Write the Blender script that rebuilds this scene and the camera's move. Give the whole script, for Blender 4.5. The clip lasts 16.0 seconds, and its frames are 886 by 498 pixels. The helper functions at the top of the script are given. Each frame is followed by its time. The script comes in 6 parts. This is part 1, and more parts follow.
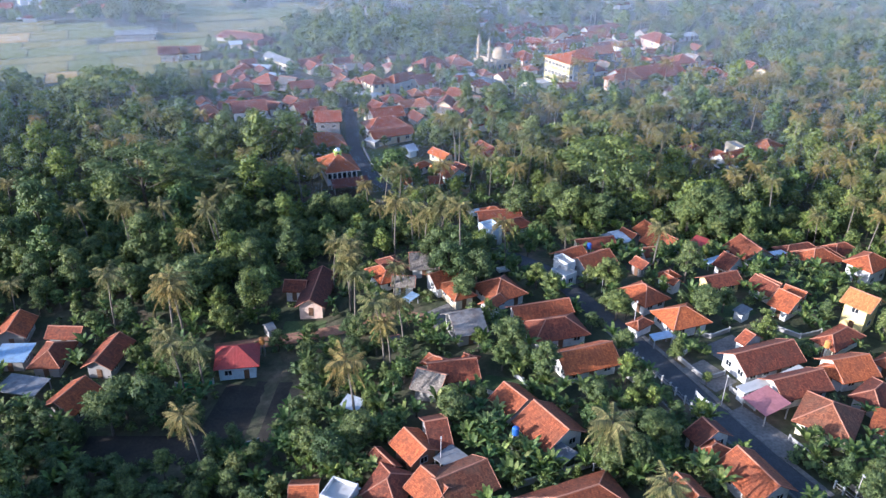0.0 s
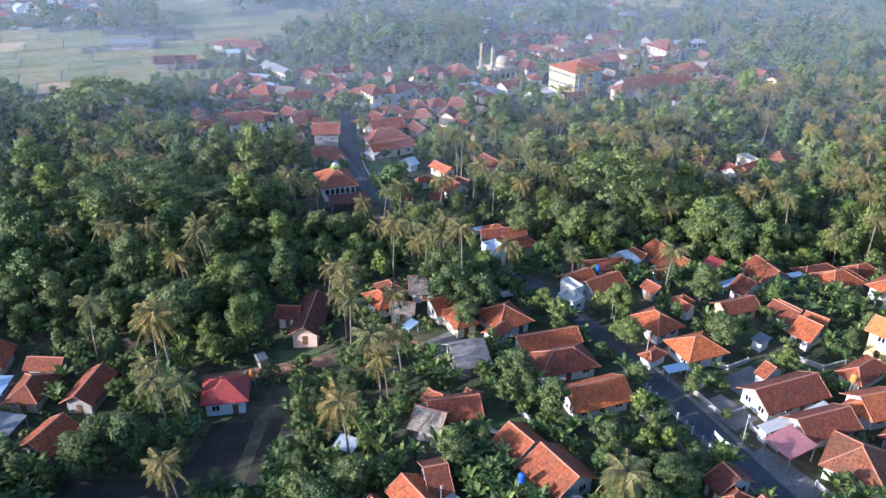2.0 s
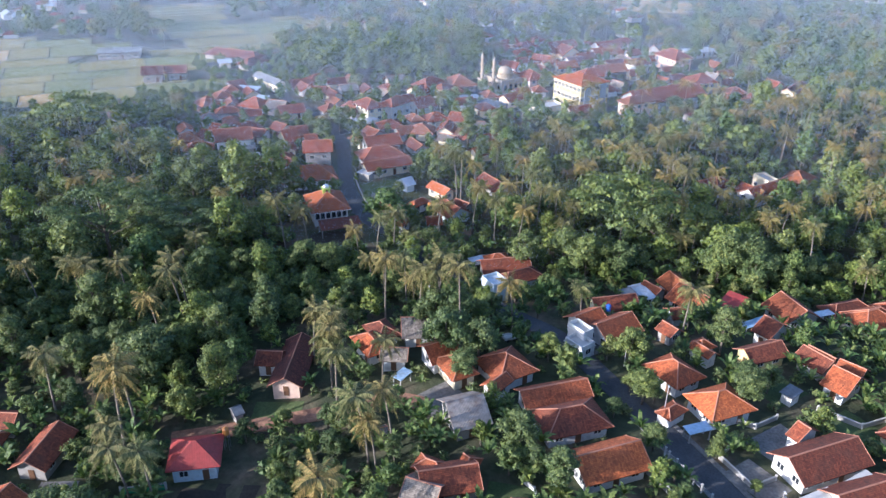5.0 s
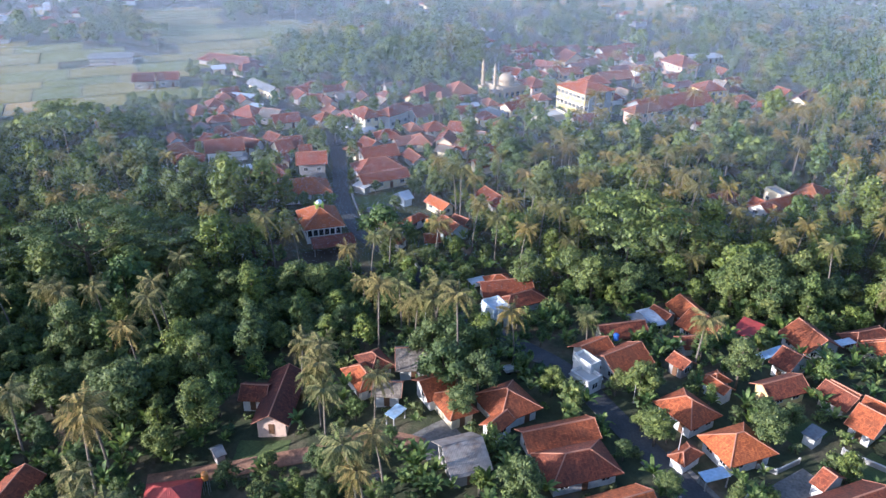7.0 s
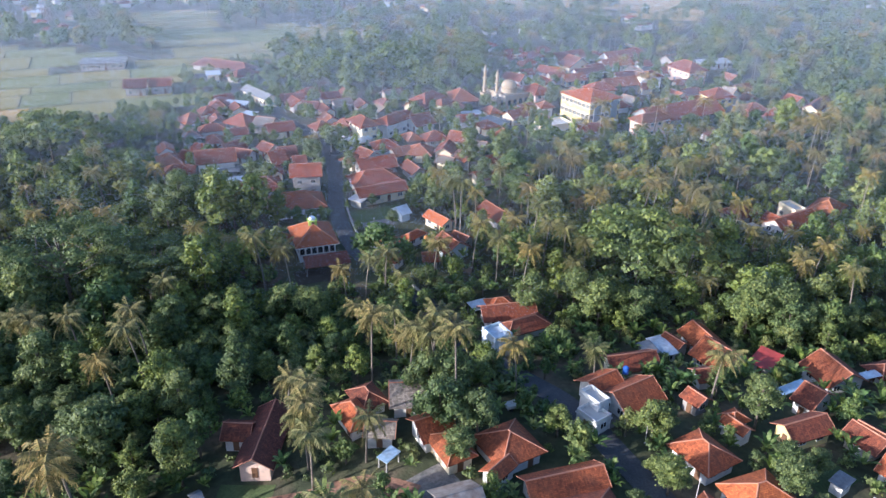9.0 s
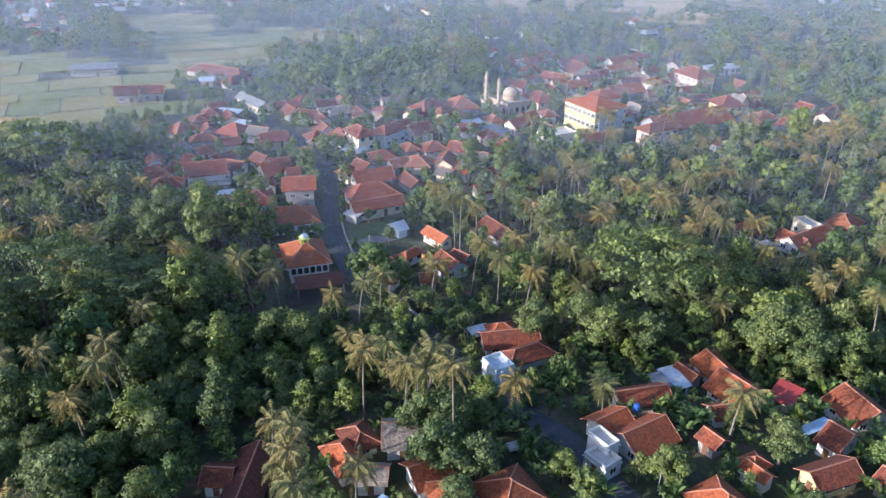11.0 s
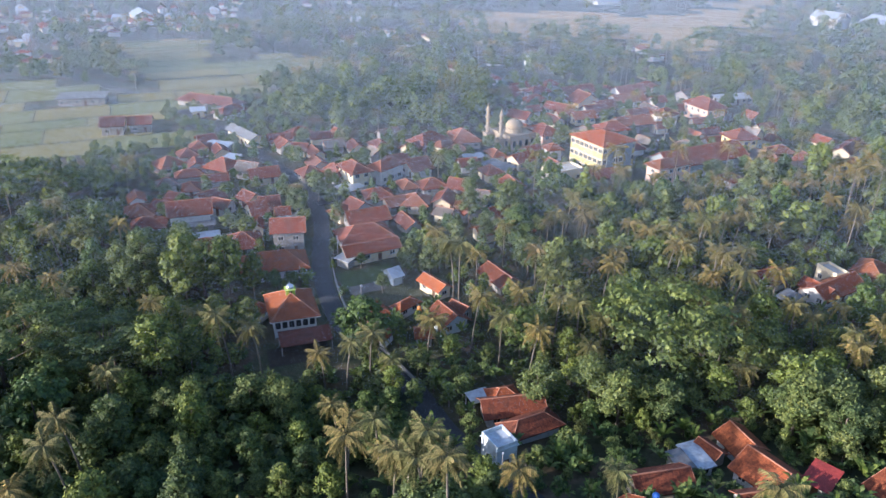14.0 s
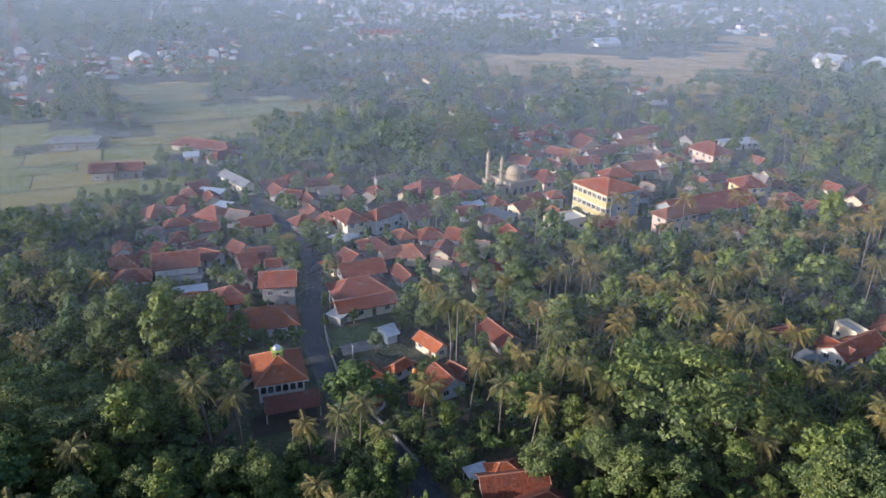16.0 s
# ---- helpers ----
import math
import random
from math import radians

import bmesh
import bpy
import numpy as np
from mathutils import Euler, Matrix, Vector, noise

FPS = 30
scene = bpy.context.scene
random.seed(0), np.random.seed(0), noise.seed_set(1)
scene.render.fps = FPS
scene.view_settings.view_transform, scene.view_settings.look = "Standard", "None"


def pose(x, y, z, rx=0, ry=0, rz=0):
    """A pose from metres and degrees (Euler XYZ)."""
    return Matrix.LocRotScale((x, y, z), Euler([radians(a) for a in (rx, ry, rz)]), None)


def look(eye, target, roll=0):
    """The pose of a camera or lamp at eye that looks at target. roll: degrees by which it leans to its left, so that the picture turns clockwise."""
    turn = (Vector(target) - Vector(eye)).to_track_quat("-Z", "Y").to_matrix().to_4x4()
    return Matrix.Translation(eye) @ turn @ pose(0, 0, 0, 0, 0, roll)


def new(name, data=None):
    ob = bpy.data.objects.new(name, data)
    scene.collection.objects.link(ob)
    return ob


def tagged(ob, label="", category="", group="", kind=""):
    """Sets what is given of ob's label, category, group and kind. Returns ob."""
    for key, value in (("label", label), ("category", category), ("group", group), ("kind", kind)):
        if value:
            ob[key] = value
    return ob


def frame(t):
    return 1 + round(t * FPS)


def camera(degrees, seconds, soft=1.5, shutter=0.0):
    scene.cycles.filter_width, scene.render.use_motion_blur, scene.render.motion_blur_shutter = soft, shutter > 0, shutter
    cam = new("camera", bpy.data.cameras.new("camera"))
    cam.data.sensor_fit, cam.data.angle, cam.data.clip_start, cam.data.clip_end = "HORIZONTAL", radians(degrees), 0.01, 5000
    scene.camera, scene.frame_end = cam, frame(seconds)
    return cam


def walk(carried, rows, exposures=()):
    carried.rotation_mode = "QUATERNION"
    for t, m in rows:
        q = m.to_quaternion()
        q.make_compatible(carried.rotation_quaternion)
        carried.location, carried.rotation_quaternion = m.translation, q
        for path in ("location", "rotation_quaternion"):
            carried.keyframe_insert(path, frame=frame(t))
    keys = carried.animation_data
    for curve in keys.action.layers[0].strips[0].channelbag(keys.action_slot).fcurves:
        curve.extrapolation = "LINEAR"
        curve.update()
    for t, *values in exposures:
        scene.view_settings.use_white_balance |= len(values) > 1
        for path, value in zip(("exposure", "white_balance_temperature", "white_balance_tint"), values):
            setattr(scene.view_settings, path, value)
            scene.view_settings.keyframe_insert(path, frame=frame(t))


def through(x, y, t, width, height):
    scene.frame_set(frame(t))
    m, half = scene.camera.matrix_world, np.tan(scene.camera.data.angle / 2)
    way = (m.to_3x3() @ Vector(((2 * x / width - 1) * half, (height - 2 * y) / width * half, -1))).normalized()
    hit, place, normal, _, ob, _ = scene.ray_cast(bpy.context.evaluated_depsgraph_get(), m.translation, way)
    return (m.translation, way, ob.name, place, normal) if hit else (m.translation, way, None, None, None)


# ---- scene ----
cam = camera(60.6, 16.0, soft=1.45)
METRES, EYE, TILT, LEAN, TURN = 83.0, 86.0, 0.0, 0.0, 0.0
ROWS = [
    (0.0, 0.0, 0.0, 0.0, 0.55, -27.55, -1.05),
    (0.5, 0.0003, 0.0236, -0.0003, 0.6, -27.47, -1.02),
    (1.0, 0.0011, 0.0535, -0.0003, 0.65, -27.41, -0.97),
    (1.5, 0.0026, 0.0811, -0.0006, 0.69, -27.35, -0.92),
    (2.0, 0.0046, 0.1136, -0.001, 0.74, -27.28, -0.88),
    (2.5, 0.0061, 0.1429, -0.0011, 0.77, -27.25, -0.87),
    (3.0, 0.0083, 0.1769, -0.0013, 0.81, -27.21, -0.84),
    (3.5, 0.0102, 0.2068, -0.0019, 0.84, -27.17, -0.83),
    (4.0, 0.0125, 0.241, -0.0022, 0.86, -27.15, -0.82),
    (6.5, 0.023, 0.4, -0.0029, 1.01, -27.09, -0.83),
    (7.0, 0.0248, 0.432, -0.0031, 1.04, -27.07, -0.83),
    (7.5, 0.0267, 0.4641, -0.0032, 1.08, -27.07, -0.83),
    (8.0, 0.0285, 0.4959, -0.0035, 1.13, -27.07, -0.82),
    (8.5, 0.0304, 0.5279, -0.0036, 1.18, -27.07, -0.84),
    (9.0, 0.0321, 0.5596, -0.0036, 1.23, -27.07, -0.84),
    (11.5, 0.0409, 0.7167, -0.0051, 1.43, -27.03, -0.82),
    (12.0, 0.0425, 0.748, -0.005, 1.48, -27.03, -0.83),
    (12.5, 0.0442, 0.7794, -0.005, 1.52, -27.03, -0.84),
    (13.0, 0.0459, 0.8107, -0.0049, 1.57, -27.01, -0.86),
    (13.5, 0.048, 0.8419, -0.0044, 1.62, -26.28, -0.87),
    (14.0, 0.0502, 0.8731, -0.0036, 1.66, -25.55, -0.86),
    (14.5, 0.0523, 0.9045, -0.0032, 1.7, -24.85, -0.87),
    (15.0, 0.0547, 0.9357, -0.0026, 1.73, -24.11, -0.86),
    (15.5, 0.0566, 0.9669, -0.0022, 1.75, -23.37, -0.87),
    (16.0, 0.0586, 0.9982, -0.0018, 1.78, -22.75, -0.86),
]
walk(cam, [(t, pose(0, 0, EYE, TILT, LEAN, TURN) @ pose(METRES * x, METRES * y, METRES * z, 90 + pitch, roll, yaw)) for t, x, y, z, yaw, pitch, roll in ROWS],
     exposures=[(0.0, 0.53, 4900, 17), (8.0, 0.5, 5000, 17), (12.0, 0.38, 5130, 17), (14.0, 0.30, 5230, 17), (16.0, -0.10, 5350, 17)])

# ---- light ----
SUN_AZ, SUN_EL = radians(204.0), radians(15.0)   # where the sun stands, counted from +x
world = bpy.data.worlds.new("world")
scene.world = world
world.use_nodes = True
wn = world.node_tree.nodes
sky = wn.new("ShaderNodeTexSky")
sky.sky_type = "NISHITA"
sky.sun_disc = False
sky.sun_elevation = SUN_EL
sky.sun_rotation = radians(90.0) - SUN_AZ
sky.air_density, sky.dust_density, sky.ozone_density = 1.0, 2.0, 1.5
wn["Background"].inputs[1].default_value = 0.21
world.node_tree.links.new(sky.outputs[0], wn["Background"].inputs[0])
sun_data = bpy.data.lights.new("sun", "SUN")
sun_data.energy, sun_data.angle, sun_data.color = 6.6, radians(0.6), (1.0, 0.84, 0.64)
sun = new("sun", sun_data)
sun_way = Vector((math.cos(SUN_AZ) * math.cos(SUN_EL), math.sin(SUN_AZ) * math.cos(SUN_EL), math.sin(SUN_EL)))
sun.matrix_world = look(sun_way * 300, (0, 0, 0))


# ---- materials ----
def node_material(name):
    m = bpy.data.materials.new(name)
    m.use_nodes = True
    return m, m.node_tree.nodes, m.node_tree.links, m.node_tree.nodes["Principled BSDF"]


def ramp(nodes, stops):
    r = nodes.new("ShaderNodeValToRGB")
    while len(r.color_ramp.elements) < len(stops):
        r.color_ramp.elements.new(0.5)
    for e, (at, c) in zip(r.color_ramp.elements, stops):
        e.position, e.color = at, (*c, 1)
    return r


def mixed(nodes, links, kind, fac, a, b):
    n = nodes.new("ShaderNodeMix")
    n.data_type, n.blend_type = "RGBA", kind
    for slot, v in ((0, fac), (6, a), (7, b)):
        if isinstance(v, (int, float)):
            n.inputs[slot].default_value = v
        elif isinstance(v, tuple):
            n.inputs[slot].default_value = (*v, 1)
        else:
            links.new(v, n.inputs[slot])
    return n.outputs[2]


def noise_of(nodes, links, scale, detail=4.0, vector=None):
    n = nodes.new("ShaderNodeTexNoise")
    n.inputs["Scale"].default_value, n.inputs["Detail"].default_value = scale, detail
    if vector is None:
        vector = nodes.new("ShaderNodeNewGeometry").outputs["Position"]
    links.new(vector, n.inputs["Vector"])
    return n.outputs["Fac"]


def bump(nodes, links, height, strength, distance, bsdf):
    b = nodes.new("ShaderNodeBump")
    b.inputs["Strength"].default_value, b.inputs["Distance"].default_value = strength, distance
    links.new(height, b.inputs["Height"])
    links.new(b.outputs[0], bsdf.inputs["Normal"])


def tile_material(name, low, high, dirt, dirty=0.5):
    """Clay tiles in rows up the slope, each course and column showing, weathered in patches."""
    m, n, l, p = node_material(name)
    uv = n.new("ShaderNodeUVMap").outputs[0]
    brick = n.new("ShaderNodeTexBrick")
    l.new(uv, brick.inputs["Vector"])
    brick.inputs["Scale"].default_value = 1.0
    brick.inputs["Brick Width"].default_value, brick.inputs["Row Height"].default_value = 0.30, 0.27
    brick.inputs["Mortar Size"].default_value, brick.inputs["Mortar Smooth"].default_value = 0.03, 0.5
    brick.inputs["Color1"].default_value, brick.inputs["Color2"].default_value = (*[c * 0.72 for c in low], 1), (*[c * 1.14 for c in high], 1)
    brick.inputs["Mortar"].default_value = (*[c * 0.6 for c in low], 1)
    info = n.new("ShaderNodeObjectInfo").outputs["Random"]
    tint = ramp(n, [(0.0, (0.55, 0.53, 0.54)), (0.5, (0.92, 0.92, 0.92)), (1.0, (1.25, 1.18, 1.02))])
    l.new(info, tint.inputs[0])
    c = mixed(n, l, "MULTIPLY", 1.0, brick.outputs[0], tint.outputs[0])
    big = ramp(n, [(0.42, (0, 0, 0)), (0.72, (1, 1, 1))])
    l.new(noise_of(n, l, 0.45, 6), big.inputs[0])
    f = n.new("ShaderNodeMath")
    f.operation = "MULTIPLY"
    l.new(big.outputs[0], f.inputs[0])
    f.inputs[1].default_value = dirty
    c = mixed(n, l, "MIX", f.outputs[0], c, dirt)
    small = ramp(n, [(0.30, (0.66, 0.63, 0.60)), (0.52, (1.0, 1.0, 1.0)), (0.72, (1.18, 1.17, 1.16))])
    run = n.new("ShaderNodeMapping")   # streaks run down the slope
    run.inputs["Scale"].default_value = (2.6, 0.5, 1.0)
    l.new(uv, run.inputs["Vector"])
    l.new(noise_of(n, l, 1.0, 7, run.outputs[0]), small.inputs[0])
    c = mixed(n, l, "MULTIPLY", 1.0, c, small.outputs[0])
    l.new(c, p.inputs["Base Color"])
    p.inputs["Roughness"].default_value = 0.85
    wave = n.new("ShaderNodeTexWave")
    wave.bands_direction = "Y"
    wave.wave_profile = "SAW"
    wave.inputs["Scale"].default_value = 0.314 / 0.27 * 0.5
    l.new(uv, wave.inputs["Vector"])
    bump(n, l, wave.outputs["Fac"], 0.6, 0.06, p)
    return m


def sheet_material(name, colour, rough=0.45, metal=0.3, rust=(0.20, 0.10, 0.05), rusty=0.2):
    """Corrugated sheet with its ribs down the slope."""
    m, n, l, p = node_material(name)
    uv = n.new("ShaderNodeUVMap").outputs[0]
    wave = n.new("ShaderNodeTexWave")
    wave.bands_direction = "X"
    wave.inputs["Scale"].default_value = 1.2
    l.new(uv, wave.inputs["Vector"])
    r = ramp(n, [(0.45, (0, 0, 0)), (0.75, (rusty, rusty, rusty))])
    l.new(noise_of(n, l, 0.7, 6), r.inputs[0])
    c = mixed(n, l, "MIX", r.outputs[0], colour, rust)
    s = ramp(n, [(0.3, (0.8, 0.8, 0.8)), (0.7, (1.08, 1.08, 1.08))])
    l.new(noise_of(n, l, 1.8, 4), s.inputs[0])
    l.new(mixed(n, l, "MULTIPLY", 1.0, c, s.outputs[0]), p.inputs["Base Color"])
    p.inputs["Roughness"].default_value, p.inputs["Metallic"].default_value = rough, metal
    bump(n, l, wave.outputs["Fac"], 0.5, 0.04, p)
    return m


def plaster_material(name, colour, stain=(0.22, 0.20, 0.17)):
    m, n, l, p = node_material(name)
    r = ramp(n, [(0.5, (0, 0, 0)), (0.8, (0.55, 0.55, 0.55))])
    l.new(noise_of(n, l, 0.9, 7), r.inputs[0])
    c = mixed(n, l, "MIX", r.outputs[0], colour, stain)
    l.new(c, p.inputs["Base Color"])
    p.inputs["Roughness"].default_value = 0.9
    bump(n, l, noise_of(n, l, 14, 3), 0.15, 0.02, p)
    return m


def leaf_material(name, dark, light, warm, through=0.25, mottled=True, tints=((0.0, (0.66, 0.80, 0.74)), (0.4, (0.92, 0.98, 0.90)), (0.75, (1.06, 1.08, 0.9)), (1.0, (1.25, 1.24, 0.85)))):
    """Leaves: each clump takes its own green, each tree leans to its own hue, light shines through a little."""
    m, n, l, p = node_material(name)
    g = n.new("ShaderNodeNewGeometry")
    r = ramp(n, [(0.0, dark), (0.6, light), (1.0, warm)])
    l.new(g.outputs["Random Per Island"], r.inputs[0])
    t = ramp(n, list(tints))
    l.new(n.new("ShaderNodeObjectInfo").outputs["Random"], t.inputs[0])
    c = mixed(n, l, "MULTIPLY", 1.0, r.outputs[0], t.outputs[0])
    own = n.new("ShaderNodeAttribute")   # a number of its own for each tree of a wood
    own.attribute_name = "tint"
    w = ramp(n, [(0.0, (0.60, 0.78, 0.78)), (0.25, (0.80, 0.92, 0.82)), (0.5, (1.0, 1.0, 0.95)), (0.75, (1.10, 1.14, 0.80)), (0.86, (1.18, 1.22, 0.82)), (0.91, (1.15, 1.15, 1.25)), (0.95, (1.02, 0.98, 0.95)), (1.0, (1.2, 1.05, 1.0))])
    l.new(own.outputs["Fac"], w.inputs[0])
    c = mixed(n, l, "MULTIPLY", 1.0, c, w.outputs[0])
    if mottled:
        fine = ramp(n, [(0.36, (0.55, 0.58, 0.60)), (0.62, (1.18, 1.16, 1.10))])
        l.new(noise_of(n, l, 1.4, 6), fine.inputs[0])
        c = mixed(n, l, "MULTIPLY", 1.0, c, fine.outputs[0])
        bump(n, l, noise_of(n, l, 1.9, 5), 0.7, 0.35, p)
    l.new(c, p.inputs["Base Color"])
    p.inputs["Roughness"].default_value = 0.55
    p.inputs["Specular IOR Level"].default_value = 0.35
    tr = n.new("ShaderNodeBsdfTranslucent")
    l.new(c, tr.inputs["Color"])
    mx = n.new("ShaderNodeMixShader")
    mx.inputs[0].default_value = through
    l.new(p.outputs[0], mx.inputs[1])
    l.new(tr.outputs[0], mx.inputs[2])
    l.new(mx.outputs[0], n["Material Output"].inputs["Surface"])
    return m


def noisy_material(name, stops, scale, fine, rough=0.9, relief=0.1):
    m, n, l, p = node_material(name)
    r = ramp(n, stops)
    l.new(noise_of(n, l, scale, 8), r.inputs[0])
    s = ramp(n, [(0.3, (0.7, 0.7, 0.7)), (0.7, (1.2, 1.2, 1.2))])
    l.new(noise_of(n, l, fine, 5), s.inputs[0])
    l.new(mixed(n, l, "MULTIPLY", 1.0, r.outputs[0], s.outputs[0]), p.inputs["Base Color"])
    p.inputs["Roughness"].default_value = rough
    bump(n, l, noise_of(n, l, fine * 1.7, 4), 0.5, relief, p)
    return m


def plain_material(name, colour, rough=0.6, metal=0.0):
    m, n, l, p = node_material(name)
    s = ramp(n, [(0.3, (0.85, 0.85, 0.85)), (0.7, (1.1, 1.1, 1.1))])
    l.new(noise_of(n, l, 3.0, 4), s.inputs[0])
    l.new(mixed(n, l, "MULTIPLY", 1.0, colour, s.outputs[0]), p.inputs["Base Color"])
    p.inputs["Roughness"].default_value, p.inputs["Metallic"].default_value = rough, metal
    return m


ROOF = {
    "tile": tile_material("clay_tiles", (0.30, 0.076, 0.025), (0.39, 0.108, 0.033), (0.13, 0.052, 0.027), 0.55),
    "bright": tile_material("new_clay_tiles", (0.39, 0.102, 0.030), (0.475, 0.140, 0.039), (0.20, 0.068, 0.031), 0.45),
    "old": tile_material("old_clay_tiles", (0.205, 0.052, 0.024), (0.285, 0.078, 0.031), (0.095, 0.043, 0.026), 0.55),
    # old tiles, darkened further to stand in for roofs under grazing sun
    "dark": tile_material("old_tiles_darkened_as_shaded", (0.14, 0.042, 0.025), (0.20, 0.058, 0.031), (0.075, 0.036, 0.026), 0.5),
    "rusttile": tile_material("lichened_clay_tiles", (0.26, 0.085, 0.036), (0.38, 0.135, 0.055), (0.15, 0.085, 0.05), 0.6),
    "grey": tile_material("weathered_grey_tiles", (0.22, 0.19, 0.16), (0.30, 0.26, 0.22), (0.12, 0.10, 0.08), 0.5),
    "orange": tile_material("orange_glazed_tiles", (0.62, 0.27, 0.07), (0.68, 0.31, 0.09), (0.45, 0.20, 0.07), 0.3),
    "red": sheet_material("red_painted_sheet", (0.36, 0.052, 0.040), 0.6, 0.0, (0.16, 0.045, 0.035), 0.5),
    "pink": sheet_material("faded_pink_sheet", (0.40, 0.17, 0.17), 0.5, 0.1, (0.3, 0.12, 0.1), 0.4),
    "blue": sheet_material("pale_blue_sheet", (0.38, 0.52, 0.66), 0.4, 0.2, (0.3, 0.28, 0.25), 0.4),
    "metal": sheet_material("galvanised_sheet", (0.62, 0.66, 0.70), 0.4, 0.3, (0.32, 0.26, 0.22), 0.5),
    "slate": sheet_material("grey_fibre_cement_sheet", (0.20, 0.21, 0.22), 0.7, 0.0, (0.12, 0.10, 0.09), 0.6),
    "rust": sheet_material("rusty_brown_sheet", (0.36, 0.31, 0.26), 0.7, 0.1, (0.17, 0.10, 0.06), 0.8),
    "concrete": plaster_material("bare_concrete", (0.50, 0.48, 0.44)),
}
ROOF_WORDS = {"tile": "red clay tile", "bright": "bright orange clay tile", "old": "dark aged clay tile", "dark": "old shade-darkened clay tile", "rusttile": "lichened clay tile",
              "grey": "weathered grey tile", "orange": "glossy orange tile", "red": "red painted metal", "pink": "faded pink metal",
              "blue": "pale blue metal", "metal": "silvery metal", "slate": "grey fibre cement", "rust": "rusty brown metal", "concrete": "bare concrete"}
WALL = {
    "white": plaster_material("white_plaster", (0.66, 0.64, 0.60)),
    "cream": plaster_material("cream_plaster", (0.72, 0.62, 0.42)),
    "yellow": plaster_material("yellow_plaster", (0.74, 0.60, 0.25)),
    "grey": plaster_material("grey_plaster", (0.33, 0.31, 0.28)),
    "pale": plaster_material("pale_blue_plaster", (0.62, 0.68, 0.70)),
    "peach": plaster_material("peach_plaster", (0.70, 0.50, 0.38)),
    "brick": plaster_material("bare_brick_wall", (0.38, 0.20, 0.12)),
    "slatewall": plaster_material("blue_grey_wall", (0.29, 0.32, 0.33)),
}
WALL_WORDS = {"white": "white", "cream": "cream", "yellow": "yellow", "grey": "bare grey", "pale": "pale blue", "peach": "peach",
              "brick": "bare brick", "slatewall": "blue-grey"}
CAP = plaster_material("mortar_ridge", (0.44, 0.20, 0.12), (0.22, 0.10, 0.06))
PANE = plain_material("dark_window_glass", (0.03, 0.035, 0.04), 0.12)
TRIM = plain_material("white_painted_wood", (0.66, 0.64, 0.6), 0.5)
DOORWOOD = plain_material("brown_door_wood", (0.16, 0.085, 0.045), 0.5)
POST = plain_material("grey_post", (0.30, 0.29, 0.27), 0.7)
BARK = noisy_material("bark", [(0.3, (0.09, 0.07, 0.05)), (0.7, (0.20, 0.165, 0.125))], 1.5, 6.0, 0.95, 0.05)
PALMBARK = noisy_material("palm_bark", [(0.3, (0.12, 0.10, 0.08)), (0.7, (0.22, 0.19, 0.15))], 2.0, 7.0, 0.95, 0.04)
LEAF = leaf_material("broad_leaves", (0.086, 0.112, 0.060), (0.148, 0.184, 0.072), (0.232, 0.250, 0.092))
PALMLEAF = leaf_material("palm_leaves", (0.125, 0.122, 0.050), (0.225, 0.20, 0.078), (0.40, 0.30, 0.145), 0.2, False, ((0.0, (0.78, 0.9, 0.9)), (0.5, (1.0, 1.0, 1.0)), (1.0, (1.2, 1.06, 0.9))))
BANANA = leaf_material("banana_leaves", (0.10, 0.14, 0.04), (0.18, 0.22, 0.065), (0.30, 0.31, 0.11), 0.3)
GROUND = noisy_material("garden_ground", [(0.30, (0.034, 0.044, 0.020)), (0.46, (0.058, 0.068, 0.028)), (0.58, (0.095, 0.085, 0.046)), (0.72, (0.19, 0.132, 0.085))], 0.12, 0.9, 0.95, 0.3)
ASPHALT = noisy_material("asphalt", [(0.3, (0.050, 0.052, 0.056)), (0.7, (0.085, 0.086, 0.088))], 0.25, 3.0, 0.85, 0.02)
SOIL = noisy_material("red_soil", [(0.3, (0.24, 0.12, 0.07)), (0.7, (0.36, 0.20, 0.12))], 0.3, 2.0, 0.95, 0.05)
# bare soil, coloured darker than soil to hold the shade on the plots
SHADEDSOIL = noisy_material("bare_soil_darkened_as_shaded", [(0.3, (0.026, 0.023, 0.017)), (0.7, (0.055, 0.044, 0.03))], 0.3, 2.0, 0.95, 0.05)
PAVING = noisy_material("yard_concrete", [(0.3, (0.13, 0.125, 0.115)), (0.7, (0.24, 0.225, 0.20))], 0.25, 2.0, 0.9, 0.02)
GRASS = noisy_material("yard_grass", [(0.3, (0.055, 0.085, 0.025)), (0.7, (0.11, 0.14, 0.045))], 0.2, 2.5, 0.95, 0.1)
PADDY = [noisy_material("paddy_green", [(0.3, (0.14, 0.158, 0.038)), (0.7, (0.215, 0.215, 0.06))], 0.03, 0.8, 0.95, 0.1),
         noisy_material("paddy_pale", [(0.3, (0.20, 0.182, 0.05)), (0.7, (0.29, 0.24, 0.075))], 0.03, 0.8, 0.95, 0.1),
         noisy_material("paddy_stubble", [(0.3, (0.36, 0.25, 0.09)), (0.7, (0.50, 0.34, 0.13))], 0.03, 0.8, 0.95, 0.1)]
BUND = noisy_material("field_bank", [(0.3, (0.055, 0.065, 0.03)), (0.7, (0.13, 0.12, 0.06))], 0.06, 2.0, 0.95, 0.1)


